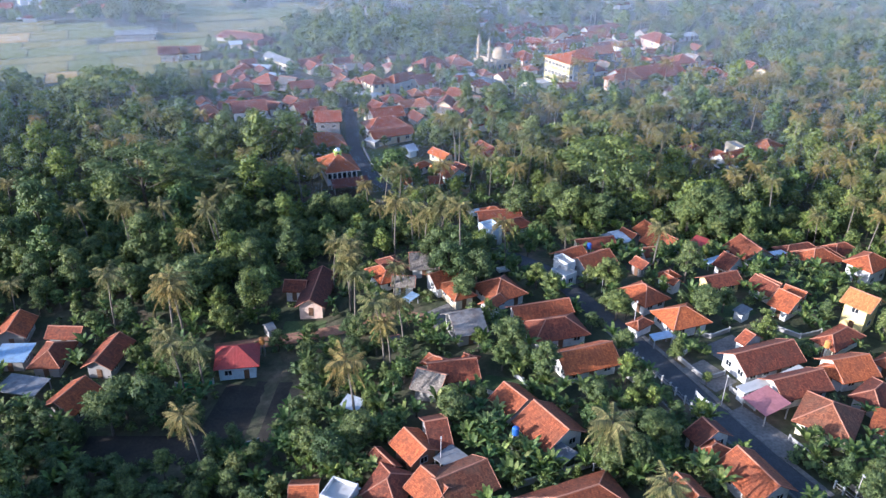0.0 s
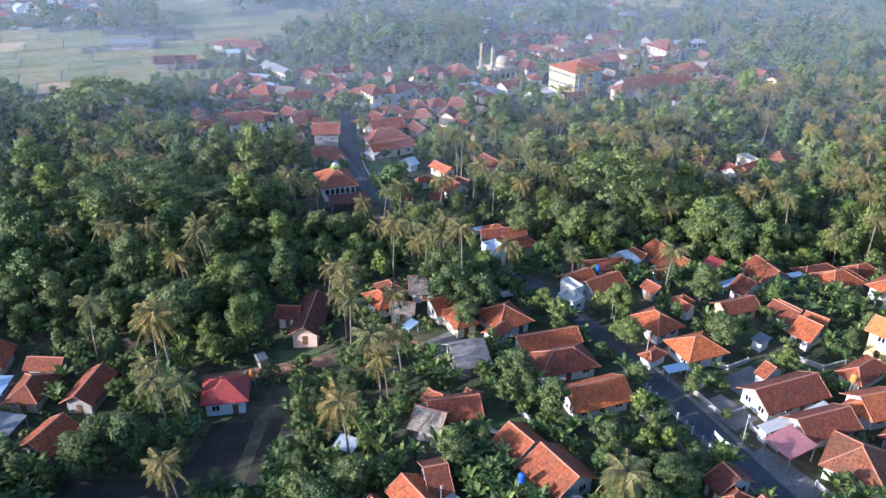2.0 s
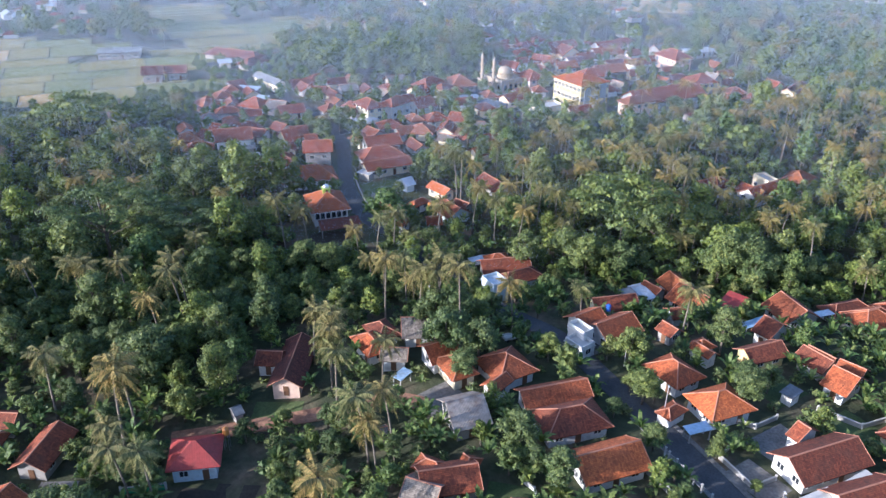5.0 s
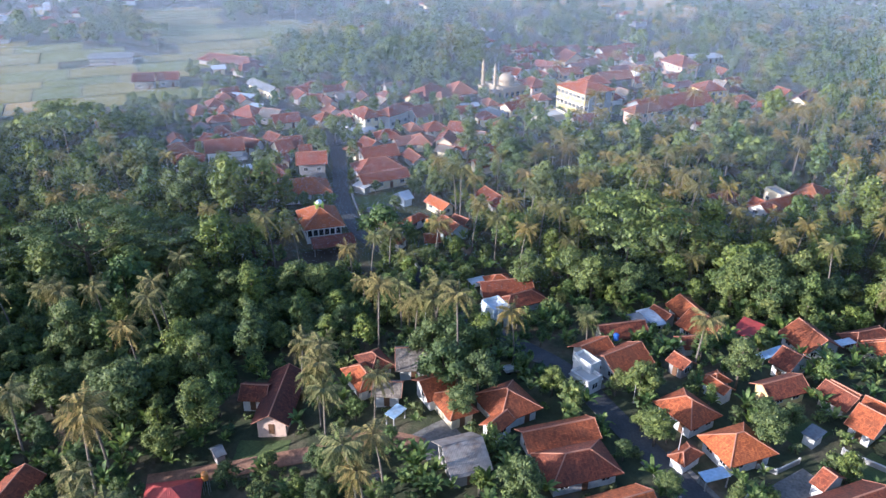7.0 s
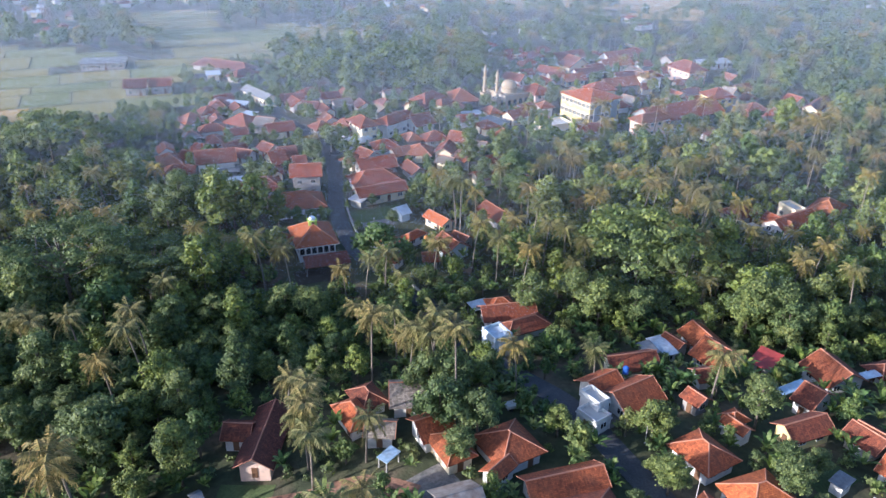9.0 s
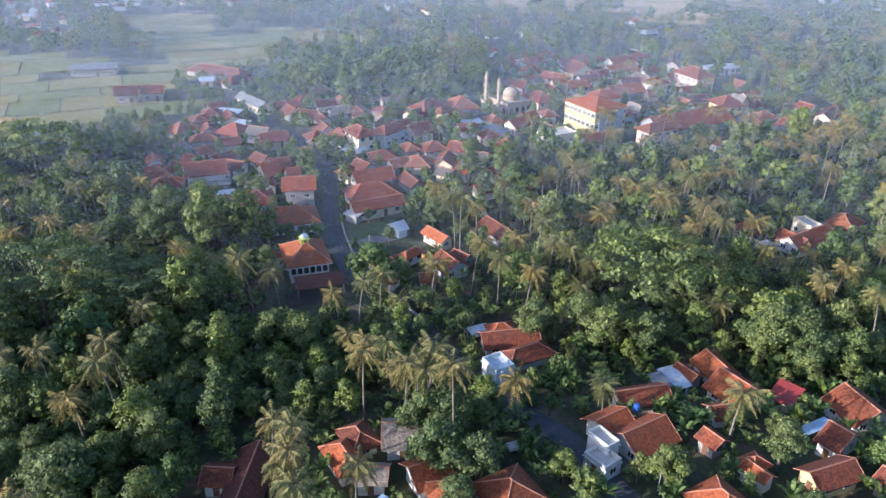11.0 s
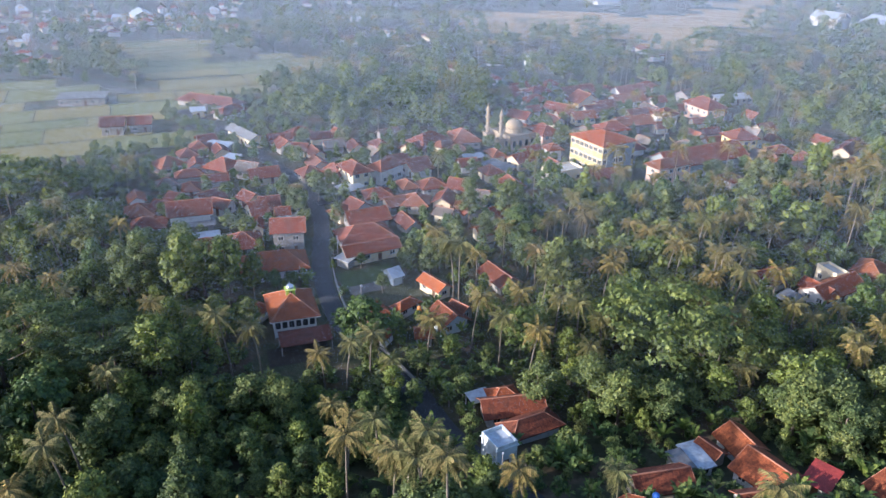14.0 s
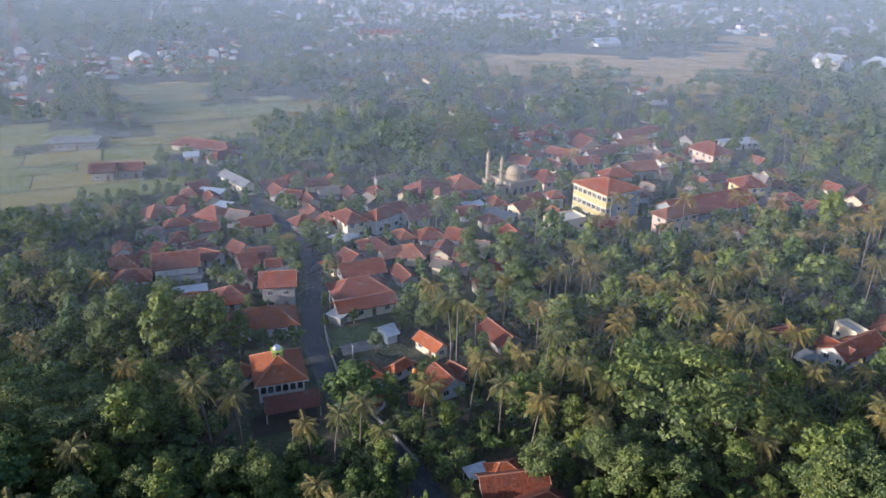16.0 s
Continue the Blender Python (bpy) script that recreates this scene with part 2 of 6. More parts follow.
# ---- mesh helpers ----
def mesh_of(name, verts, faces, material, uv=False, smooth=False):
    me = bpy.data.meshes.new(name)
    me.from_pydata([tuple(v) for v in verts], [], faces)
    me.materials.append(material)
    if uv:
        layer = me.uv_layers.new(name="UVMap")
        for poly in me.polygons:
            nrm = poly.normal
            across = Vector((-nrm.y, nrm.x, 0))
            across = across.normalized() if across.length > 1e-3 else Vector((1, 0, 0))
            up = nrm.cross(across)
            for i in poly.loop_indices:
                co = me.vertices[me.loops[i].vertex_index].co
                layer.data[i].uv = (co.dot(across), co.dot(up))
    if smooth:
        me.polygons.foreach_set("use_smooth", [True] * len(me.polygons))
    me.update()
    return me


def quads_mesh(name, verts, material, size=4, tint=None):
    """A large mesh of loose faces with size corners each, from an array of corners."""
    n = len(verts)
    me = bpy.data.meshes.new(name)
    me.vertices.add(n)
    me.vertices.foreach_set("co", np.ascontiguousarray(verts, np.float32).ravel())
    me.loops.add(n)
    me.loops.foreach_set("vertex_index", np.arange(n, dtype=np.int32))
    me.polygons.add(n // size)
    me.polygons.foreach_set("loop_start", np.arange(0, n, size, dtype=np.int32))
    me.polygons.foreach_set("loop_total", np.full(n // size, size, np.int32))
    me.materials.append(material)
    if tint is not None:
        me.attributes.new("tint", "FLOAT", "POINT").data.foreach_set("value", np.ascontiguousarray(tint, np.float32))
    me.update(calc_edges=True)
    return me


def child(name, me, parent, label="", m=None):
    ob = new(name, me)
    ob.parent = parent
    if m is not None:
        ob.matrix_basis = m
    return tagged(ob, label)


class Solid:
    """Verts and faces gathered into one mesh."""

    def __init__(self):
        self.v, self.f = [], []

    def add(self, verts, faces):
        k = len(self.v)
        self.v += [tuple(p) for p in verts]
        self.f += [tuple(i + k for i in q) for q in faces]
        return self

    def box(self, x0, y0, z0, x1, y1, z1):
        return self.add([(x0, y0, z0), (x1, y0, z0), (x1, y1, z0), (x0, y1, z0), (x0, y0, z1), (x1, y0, z1), (x1, y1, z1), (x0, y1, z1)],
                        [(3, 2, 1, 0), (4, 5, 6, 7), (0, 1, 5, 4), (1, 2, 6, 5), (2, 3, 7, 6), (3, 0, 4, 7)])

    def prism(self, outline, x0, x1):
        """An outline of (y, z) drawn along x."""
        n = len(outline)
        return self.add([(x0, y, z) for y, z in outline] + [(x1, y, z) for y, z in outline],
                        [tuple(range(n))[::-1], tuple(range(n, 2 * n))] + [(i, (i + 1) % n, n + (i + 1) % n, n + i) for i in range(n)])

    def beam(self, p, q, w, t):
        p, q = Vector(p), Vector(q)
        d = (q - p).normalized()
        s = d.cross(Vector((0, 0, 1))).normalized() * w / 2
        u = s.cross(d).normalized() * t
        ring = [-s - u * 0.5, s - u * 0.5, s * 0.6 + u * 0.7, -s * 0.6 + u * 0.7]
        return self.add([p + r for r in ring] + [q + r for r in ring],
                        [(3, 2, 1, 0), (4, 5, 6, 7), (0, 1, 5, 4), (1, 2, 6, 5), (2, 3, 7, 6), (3, 0, 4, 7)])

    def tube(self, pts, radii, sides=8):
        base = []
        for i, (p, r) in enumerate(zip(pts, radii)):
            base += [(p[0] + r * math.cos(a * math.tau / sides), p[1] + r * math.sin(a * math.tau / sides), p[2]) for a in range(sides)]
        faces = []
        for i in range(len(pts) - 1):
            for a in range(sides):
                b = (a + 1) % sides
                faces.append((i * sides + a, i * sides + b, (i + 1) * sides + b, (i + 1) * sides + a))
        faces.append(tuple(range((len(pts) - 1) * sides, len(pts) * sides)))
        faces.append(tuple(range(sides))[::-1])
        return self.add(base, faces)

    def mesh(self, name, material, uv=False, smooth=False):
        return mesh_of(name, self.v, self.f, material, uv, smooth)


def step(a, b, v):
    k = np.clip((np.asarray(v, float) - a) / (b - a), 0, 1)
    return k * k * (3 - 2 * k)


def ground_z(x, y):
    """The lie of the land: a rise on the near side, a valley with the stream, then the plain."""
    left = 1 - step(-35, 5, x)
    rise = 1.5 - 5.5 * left * (1 - step(125, 165, y)) - 2.0 * left * step(125, 165, y)
    z = rise + (-4.5 - rise) * step(145, 190, y)
    return z + 4.5 * step(240, 305, y)


def gz(x, y):
    return float(ground_z(x, y))


# ---- ground ----
ax = np.unique(np.r_[np.arange(-2600, -260, 120), np.arange(-260, 260, 5.0), np.arange(260, 2700, 120)])
ay = np.unique(np.r_[np.arange(-600, 40, 60), np.arange(40, 340, 5.0), np.arange(340, 700, 30), np.arange(700, 4200, 150)])
gx, gy = np.meshgrid(ax, ay)
gzs = ground_z(gx, gy)
gv = np.stack([gx, gy, gzs], -1).reshape(-1, 3)
nx = len(ax)
gf = [(j * nx + i, j * nx + i + 1, (j + 1) * nx + i + 1, (j + 1) * nx + i) for j in range(len(ay) - 1) for i in range(nx - 1)]
ground = new("ground", mesh_of("ground", gv, gf, GROUND, smooth=True))
tagged(ground, "green garden soil with grass and leaf litter", "ground", kind="structure")


def spline(pts, pace=2.0):
    p = np.array(pts, float)
    out = []
    for i in range(len(p) - 1):
        a, b, c, d = p[max(i - 1, 0)], p[i], p[i + 1], p[min(i + 2, len(p) - 1)]
        n = max(2, int(np.hypot(*(c - b)) / pace))
        for s in np.arange(n) / n:
            out.append(0.5 * (2 * b + (c - a) * s + (2 * a - 5 * b + 4 * c - d) * s**2 + (3 * b - a - 3 * c + d) * s**3))
    return np.array(out + [p[-1]])


WAYS = []


def strip(name, pts, width, material, lift, label, category, kind="structure", shift=0.0, high=0.0):
    """A band that follows the land along a line, with its edges turned down."""
    line = spline(pts)
    d = np.gradient(line, axis=0)
    d /= np.hypot(d[:, 0], d[:, 1])[:, None] + 1e-9
    side = np.stack([-d[:, 1], d[:, 0]], -1)
    mid = line + side * shift
    rows, faces = [], []
    for (x, y), (sx, sy) in zip(mid, side):
        a, b = (x - sx * width / 2, y - sy * width / 2), (x + sx * width / 2, y + sy * width / 2)
        z = max(gz(*a), gz(*b), gz(x, y)) + lift + high
        rows += [(*a, z - 0.5 - high), (*a, z), (*b, z), (*b, z - 0.5 - high)]
    for i in range(len(mid) - 1):
        k = 4 * i
        faces += [(k + j, k + j + 1, k + j + 5, k + j + 4) for j in range(3)]
    faces += [(0, 1, 2, 3)[::-1], tuple(len(rows) - 4 + j for j in range(4))]
    ob = new(name, mesh_of(name, rows, [f[::-1] for f in faces], material))
    tagged(ob, label, category, kind=kind)
    if not high:
        WAYS.append((mid, width))
    return ob


MAIN_ROAD = [(66, 65), (56.7, 83), (50.7, 94.7), (44.6, 109.1), (40, 119.6), (35.4, 129.2), (30.6, 138.8), (26.3, 148), (22.7, 154.2), (17.4, 160.8), (11, 170), (4, 181),
             (-1.6, 192.2), (-5.8, 199.2), (-14.2, 210.5), (-21.4, 219.3), (-26.2, 230.5), (-30.4, 243.3), (-33, 256.9), (-34.6, 268.2), (-38.1, 280.5),
             (-43, 291), (-53.9, 307.8), (-71.4, 331.8), (-84.4, 348.4), (-110, 376), (-150, 410), (-210, 450)]
strip("road", MAIN_ROAD, 4.6, ASPHALT, 0.10, "grey asphalt village road winding between the houses", "road")
EAST_ROAD = [(-38.8, 283.8), (-31, 288.9), (-15.5, 303), (-2, 321), (11.4, 335), (27.9, 347), (46.6, 362), (66, 371), (95, 378), (130, 392), (180, 420)]
strip("road", EAST_ROAD, 4.4, ASPHALT, 0.09, "narrow asphalt side street through the village", "road")
strip("track", [(-46, 126.5), (-40.5, 127.9), (-32.8, 130), (-25.9, 131.3), (-19, 132.2), (-10, 134), (-2, 131)], 3.6, SOIL, 0.08, "red earth track through the garden", "dirt track")
# low kerb walls beside the road by the green
strip("road_wall", [(-2, 196), (-10.4, 208.5), (-17.6, 217.3), (-22.6, 229), (-26.8, 242), (-29.2, 252)], 0.35, WALL["grey"], 0.1, "low grey plastered wall beside the road", "low wall", high=0.6)
strip("gutter", [(56.7, 83), (50.7, 94.7), (44.6, 109.1), (40, 119.6), (35.4, 129.2)], 0.9, PAVING, 0.13, "pale concrete gutter cover along the road", "gutter", shift=-2.9)
strip("gutter", [(56.7, 83), (50.7, 94.7), (44.6, 109.1), (40, 119.6), (35.4, 129.2)], 0.5, PAVING, 0.13, "pale concrete gutter cover along the road", "gutter", shift=2.6)


YARDS = [(-11.0, 232.0, 20, 20, 14), (-29.0, 206.0, 20, 20, 13), (-32.5, 117.0, 5, 9, 14)]


def patch(name, x, y, yaw, length, width, material, label, category, lift=0.06):
    """A yard or slab laid on the land."""
    c, s = math.cos(radians(yaw)), math.sin(radians(yaw))
    n, m = max(2, int(length / 3)), max(2, int(width / 3))
    verts, faces = [], []
    for j in range(m + 1):
        for i in range(n + 1):
            u, v = (i / n - 0.5) * length, (j / m - 0.5) * width
            px, py = x + u * c - v * s, y + u * s + v * c
            verts.append((px, py, gz(px, py) + lift))
    faces = [(j * (n + 1) + i, j * (n + 1) + i + 1, (j + 1) * (n + 1) + i + 1, (j + 1) * (n + 1) + i) for j in range(m) for i in range(n)]
    ob = new(name, mesh_of(name, verts, faces, material))
    YARDS.append((x, y, yaw, length, width))
    return tagged(ob, label, category, kind="structure")


FOOT = []
random.seed(11)

# ---- houses ----
WINDOW_FRAME = Solid().box(-0.75, -0.05, -0.65, 0.75, 0.06, -0.53).box(-0.75, -0.05, 0.53, 0.75, 0.06, 0.65).box(-0.75, -0.05, -0.53, -0.63, 0.06, 0.53).box(0.63, -0.05, -0.53, 0.75, 0.06, 0.53).box(-0.05, -0.04, -0.53, 0.05, 0.06, 0.53).mesh("window", TRIM)
WINDOW_PANE = Solid().box(-0.63, -0.01, -0.53, 0.63, 0.03, 0.53).mesh("pane", PANE)
DOOR = Solid().box(-0.5, -0.06, 0, 0.5, 0.05, 2.05).box(-0.42, -0.08, 0.15, 0.42, -0.05, 0.95).box(-0.42, -0.08, 1.1, 0.42, -0.05, 1.95).mesh("door", DOORWOOD)
POST_MESH = {}


def post_mesh(height):
    key = round(height, 1)
    if key not in POST_MESH:
        POST_MESH[key] = Solid().box(-0.09, -0.09, -1.5, 0.09, 0.09, key).box(-0.14, -0.14, -1.5, 0.14, 0.14, 0.15).mesh("post", POST)
    return POST_MESH[key]


def roof_parts(kind, L, W, eave, pitch=31.0):
    """The roof's body and its ridge caps, in the house's own axes."""
    body, caps = Solid(), Solid()
    t = 0.16
    if kind == "gable":
        r = eave + W / 2 * math.tan(radians(pitch))
        body.prism([(-W / 2, eave - t), (0, r - t), (W / 2, eave - t), (W / 2, eave), (0, r), (-W / 2, eave)], -L / 2, L / 2)
        caps.beam((-L / 2 - 0.05, 0, r), (L / 2 + 0.05, 0, r), 0.26, 0.12)
        for x in (-L / 2, L / 2):
            for s in (-1, 1):
                caps.beam((x, s * W / 2, eave), (x, 0, r), 0.14, 0.07)
    elif kind == "hip":
        a, b = (L, W) if L >= W else (W, L)
        rise = b / 2 * math.tan(radians(pitch))
        k = max((a - b) / 2, 0.25)
        ridge = [(-k, 0), (k, 0)] if L >= W else [(0, -k), (0, k)]
        z = eave + rise
        low = [(-L / 2, -W / 2), (L / 2, -W / 2), (L / 2, W / 2), (-L / 2, W / 2)]
        verts = [(x, y, eave - t) for x, y in low] + [(x, y, eave) for x, y in low] + [(x, y, z) for x, y in ridge]
        if L >= W:
            faces = [(4, 5, 9, 8), (5, 6, 9), (6, 7, 8, 9), (7, 4, 8)]
            hips = ((4, 8), (7, 8), (5, 9), (6, 9))
        else:
            faces = [(4, 5, 8), (5, 6, 9, 8), (6, 7, 9), (7, 4, 8, 9)]
            hips = ((4, 8), (5, 8), (6, 9), (7, 9))
        body.add(verts, faces + [(3, 2, 1, 0), (0, 1, 5, 4), (1, 2, 6, 5), (2, 3, 7, 6), (3, 0, 4, 7)])
        for i, j in hips:
            caps.beam(verts[i], verts[j], 0.22, 0.1)
        caps.beam(verts[8], verts[9], 0.26, 0.12)
    elif kind == "shed":
        r = eave + W * 0.18
        body.prism([(-W / 2, eave - 0.08), (W / 2, r - 0.08), (W / 2, r), (-W / 2, eave)], -L / 2, L / 2)
    elif kind == "flat":
        body.prism([(-W / 2, eave - 0.12), (W / 2, eave + 0.18), (W / 2, eave + 0.30), (-W / 2, eave)], -L / 2, L / 2)
    return body, caps


def windows_on(owner, length, y, eave, at, storeys, door):
    """Windows, and a door, along one wall whose outward side is -y of the matrix at."""
    n = max(1, int(length / 2.9))
    for k in range(storeys):
        z = 1.65 + 2.9 * k
        if z + 0.9 > eave:
            break
        for i in range(n):
            x = (i + 0.5) / n * length - length / 2
            if door and k == 0 and i == n // 2:
                child("door", DOOR, owner, "brown wooden door", at @ pose(x, y, 0.02))
                continue
            w = child("window", WINDOW_FRAME, owner, "", at @ pose(x, y, z))
            child("pane", WINDOW_PANE, w)


HOUSES = []


def house(x, y, yaw, L, W, eave, kind, wall, roof):
    """One building: length L along its own x, width W, eaves at that height over the land."""
    z = gz(x, y)
    if y > 240:   # the old heart of the village: ages and paints mixed darker, standing in for shade
        k = int(abs(x) * 7 + y * 3)
        roof = ("old", "dark", "rusttile", "dark", "old")[k % 5] if roof in ("tile", "old") else {"red": "old", "bright": "old"}.get(roof, roof)
        wall = ("white", "cream", "grey")[k // 4 % 3] if wall == "white" else wall
    name = "shelter" if wall == "posts" else ("shed" if min(L, W) < 3.4 and kind in ("gable", "flat", "shed") else "house")
    ob = new(name)
    ob.matrix_basis = pose(x, y, z, 0, 0, yaw)
    FOOT.append((x, y, yaw, L, W))
    turned = kind == "gableY"
    spin = pose(0, 0, 0, 0, 0, 90) if turned else Matrix()
    rl, rw = (W, L) if turned else (L, W)
    shape = {"gableY": "gable", "parapet": "flat"}.get(kind, kind)
    form = {"gable": "gabled", "hip": "hipped", "shed": "lean-to", "flat": "flat"}[shape]
    if wall == "posts":
        tagged(ob, f"open shelter on posts under a {form} {ROOF_WORDS[roof]} roof", "shelter")
        body, _ = roof_parts(shape, rl, rw, eave)
        child("roof", body.mesh("roof", ROOF[roof], uv=True), ob, "", spin)
        for sx in (-1, 1):
            for sy in (-1, 1):
                child("post", post_mesh(eave - 0.1), ob, "", pose(sx * (L / 2 - 0.25), sy * (W / 2 - 0.25), 0))
        return ob
    tall = "tall two-storey" if eave > 4.8 else "single-storey"
    tagged(ob, f"{tall} {WALL_WORDS[wall]} {name} with {form} {ROOF_WORDS[roof]} roof", name)
    inset = min(0.85, 0.14 * min(L, W))
    if kind == "parapet":
        wl, ww = L, W
        walls = Solid().box(-L / 2, -W / 2, -2.0, L / 2, W / 2, eave - 0.5)
        for box in ((-L / 2, -W / 2, L / 2, -W / 2 + 0.2), (-L / 2, W / 2 - 0.2, L / 2, W / 2), (-L / 2, -W / 2 + 0.2, -L / 2 + 0.2, W / 2 - 0.2), (L / 2 - 0.2, -W / 2 + 0.2, L / 2, W / 2 - 0.2)):
            walls.box(box[0], box[1], eave - 0.5, box[2], box[3], eave + 0.35)
        child("wall", walls.mesh("wall", WALL[wall]), ob)
        child("roof", Solid().box(-L / 2 + 0.2, -W / 2 + 0.2, eave - 0.5, L / 2 - 0.2, W / 2 - 0.2, eave - 0.3).mesh("roof", ROOF[roof], uv=True), ob)
        ledge = Solid()
        for s in (-1, 1):
            ledge.box(-L / 2 - 0.25, s * W / 2 - 0.12, eave - 0.62, L / 2 + 0.25, s * W / 2 + 0.12 + 0.0, eave - 0.45)
        child("ledge", ledge.mesh("ledge", WALL[wall]), ob)
    else:
        wl, ww = L - 2 * inset, W - 2 * inset
        body, caps = roof_parts(shape, rl, rw, eave)
        walls = Solid()
        if shape == "gable":
            a, b = (ww, wl) if turned else (wl, ww)
            r = eave + rw / 2 * math.tan(radians(31.0)) - 0.17
            at = eave + (rw / 2 - b / 2) * math.tan(radians(31.0)) - 0.17
            walls.prism([(-b / 2, -2.0), (b / 2, -2.0), (b / 2, at), (0, r), (-b / 2, at)], -a / 2, a / 2)
            child("wall", walls.mesh("wall", WALL[wall]), ob, "", spin)
        else:
            walls.box(-wl / 2, -ww / 2, -2.0, wl / 2, ww / 2, eave - 0.14)
            child("wall", walls.mesh("wall", WALL[wall]), ob)
        child("roof", body.mesh("roof", ROOF[roof], uv=True), ob, "", spin)
        if caps.v and roof in ("tile", "bright", "old", "dark", "grey", "rusttile", "orange"):
            child("ridge_cap", caps.mesh("ridge_cap", CAP), ob, "mortared clay ridge tiles", spin)
    storeys = 2 if eave > 4.8 else 1
    sides = ((0, wl, ww), (90, ww, wl), (180, wl, ww), (270, ww, wl))
    first = True
    for turn, length, deep in sides:
        a = radians(yaw + turn)
        outward_y = -math.cos(a)
        if outward_y < 0.25 and length > 2.4:
            windows_on(ob, length, -deep / 2 - 0.02, eave, pose(0, 0, 0, 0, 0, turn), storeys, first)
            first = False
    return ob


# the village, building by building
house(26.3, 114.9, 21, 11.6, 8.0, 2.55, 'gable', 'white', 'bright')
house(64.6, 99.4, -36, 9.4, 10.0, 2.9, 'hip', 'cream', 'rusttile')
house(62.8, 108.4, 20, 11.0, 7.0, 2.55, 'gable', 'white', 'old')
house(55.7, 103.2, -65, 5.5, 5.5, 2.38, 'shed', 'posts', 'pink')
house(55.4, 107.7, -66, 2.2, 6.8, 2.55, 'flat', 'white', 'concrete')
house(62.7, 111.4, -61, 1.5, 7.2, 2.55, 'flat', 'white', 'concrete')
house(59.7, 116.3, 22, 13.9, 8.0, 2.55, 'gable', 'white', 'old')
house(77.1, 123.4, -56, 5.3, 10.5, 2.55, 'hip', 'cream', 'old')
house(85.2, 132.0, -50, 6.2, 7.0, 5.6, 'gable', 'yellow', 'orange')
house(72.3, 136.1, -51, 4.9, 8.0, 2.55, 'gable', 'white', 'tile')
house(70.3, 142.8, -57, 6.3, 6.0, 2.38, 'gable', 'grey', 'old')
house(72.2, 112.7, -54, 5.6, 6.2, 2.55, 'hip', 'white', 'bright')
house(74.4, 113.6, 16, 8.1, 8.0, 2.55, 'gable', 'white', 'bright')
house(83.2, 115.1, -54, 5.2, 5.2, 2.55, 'hip', 'white', 'tile')
house(96.5, 152.1, -55, 7.1, 9.0, 4.5, 'hip', 'white', 'tile')
house(89.0, 160.1, -68, 7.6, 10.0, 2.55, 'hip', 'cream', 'tile')
house(97.9, 166.9, -69, 6.0, 8.6, 2.55, 'hip', 'cream', 'old')
house(75.9, 106.1, -50, 5.7, 9.0, 2.55, 'hip', 'grey', 'old')
house(73.2, 98.5, -36, 3.3, 6.0, 2.21, 'shed', 'grey', 'bright')
house(59.5, 122.5, -58, 2.4, 5.5, 2.38, 'gable', 'white', 'old')
house(62.0, 133.4, -52, 2.6, 3.3, 2.21, 'flat', 'white', 'slate')
house(74.2, 163.5, -73, 8.4, 9.0, 2.55, 'gable', 'white', 'tile')
house(65.9, 153.4, -54, 4.3, 7.5, 2.89, 'gable', 'white', 'old')
house(87.1, 166.2, -71, 5.3, 11.0, 2.55, 'hip', 'white', 'old')
house(90.0, 161.1, -72, 7.4, 10.6, 2.55, 'hip', 'white', 'tile')
house(60.8, 145.0, -68, 5.7, 8.9, 2.55, 'gableY', 'yellow', 'old')
house(71.0, 143.0, -53, 5.4, 6.0, 2.55, 'gable', 'white', 'tile')
house(75.0, 139.2, -45, 4.7, 6.0, 2.55, 'gable', 'white', 'tile')
house(64.3, 157.7, -64, 2.1, 6.3, 2.21, 'flat', 'posts', 'blue')
house(80.9, 163.4, -75, 2.0, 4.5, 2.21, 'flat', 'posts', 'metal')
house(50.3, 147.2, -61, 3.8, 4.0, 2.55, 'hip', 'white', 'tile')
house(54.4, 179.0, -70, 6.9, 7.0, 2.55, 'gable', 'white', 'bright')
house(48.0, 175.8, -55, 5.1, 5.0, 2.38, 'gable', 'grey', 'tile')
house(45.2, 174.0, -72, 6.8, 3.6, 2.55, 'flat', 'white', 'metal')
house(42.3, 172.3, -72, 5.7, 2.9, 2.46, 'flat', 'grey', 'slate')
house(36.9, 165.6, -76, 6.3, 10.1, 2.89, 'gableY', 'cream', 'old')
house(55.2, 169.6, -56, 8.2, 9.0, 2.55, 'gable', 'white', 'tile')
house(49.8, 161.7, -78, 4.8, 4.7, 2.38, 'gableY', 'white', 'old')
house(63.5, 168.2, -44, 4.6, 5.7, 2.55, 'shed', 'grey', 'red')
house(29.6, 155.8, 33, 6.8, 7.0, 2.89, 'gable', 'white', 'tile')
house(26.9, 147.1, -52, 4.4, 3.6, 2.89, 'parapet', 'white', 'concrete')
house(27.4, 150.0, -55, 4.4, 2.5, 4.4, 'parapet', 'white', 'concrete')
house(34.3, 152.8, 32, 9.4, 8.0, 2.72, 'gable', 'white', 'tile')
house(45.5, 152.6, -56, 4.1, 4.2, 2.55, 'gable', 'grey', 'old')
house(48.2, 129.6, 22, 9.4, 8.0, 2.72, 'hip', 'white', 'bright')
house(42.6, 138.3, -58, 8.7, 7.5, 2.72, 'hip', 'white', 'tile')
house(39.6, 127.6, -51, 3.3, 5.1, 2.21, 'hip', 'white', 'tile')
house(42.8, 123.3, -74, 2.2, 4.2, 2.12, 'flat', 'posts', 'blue')
house(50.0, 145.0, -56, 4.7, 3.1, 2.55, 'gable', 'white', 'tile')
house(20.0, 131.3, 18, 12.7, 6.0, 2.55, 'gable', 'white', 'tile')
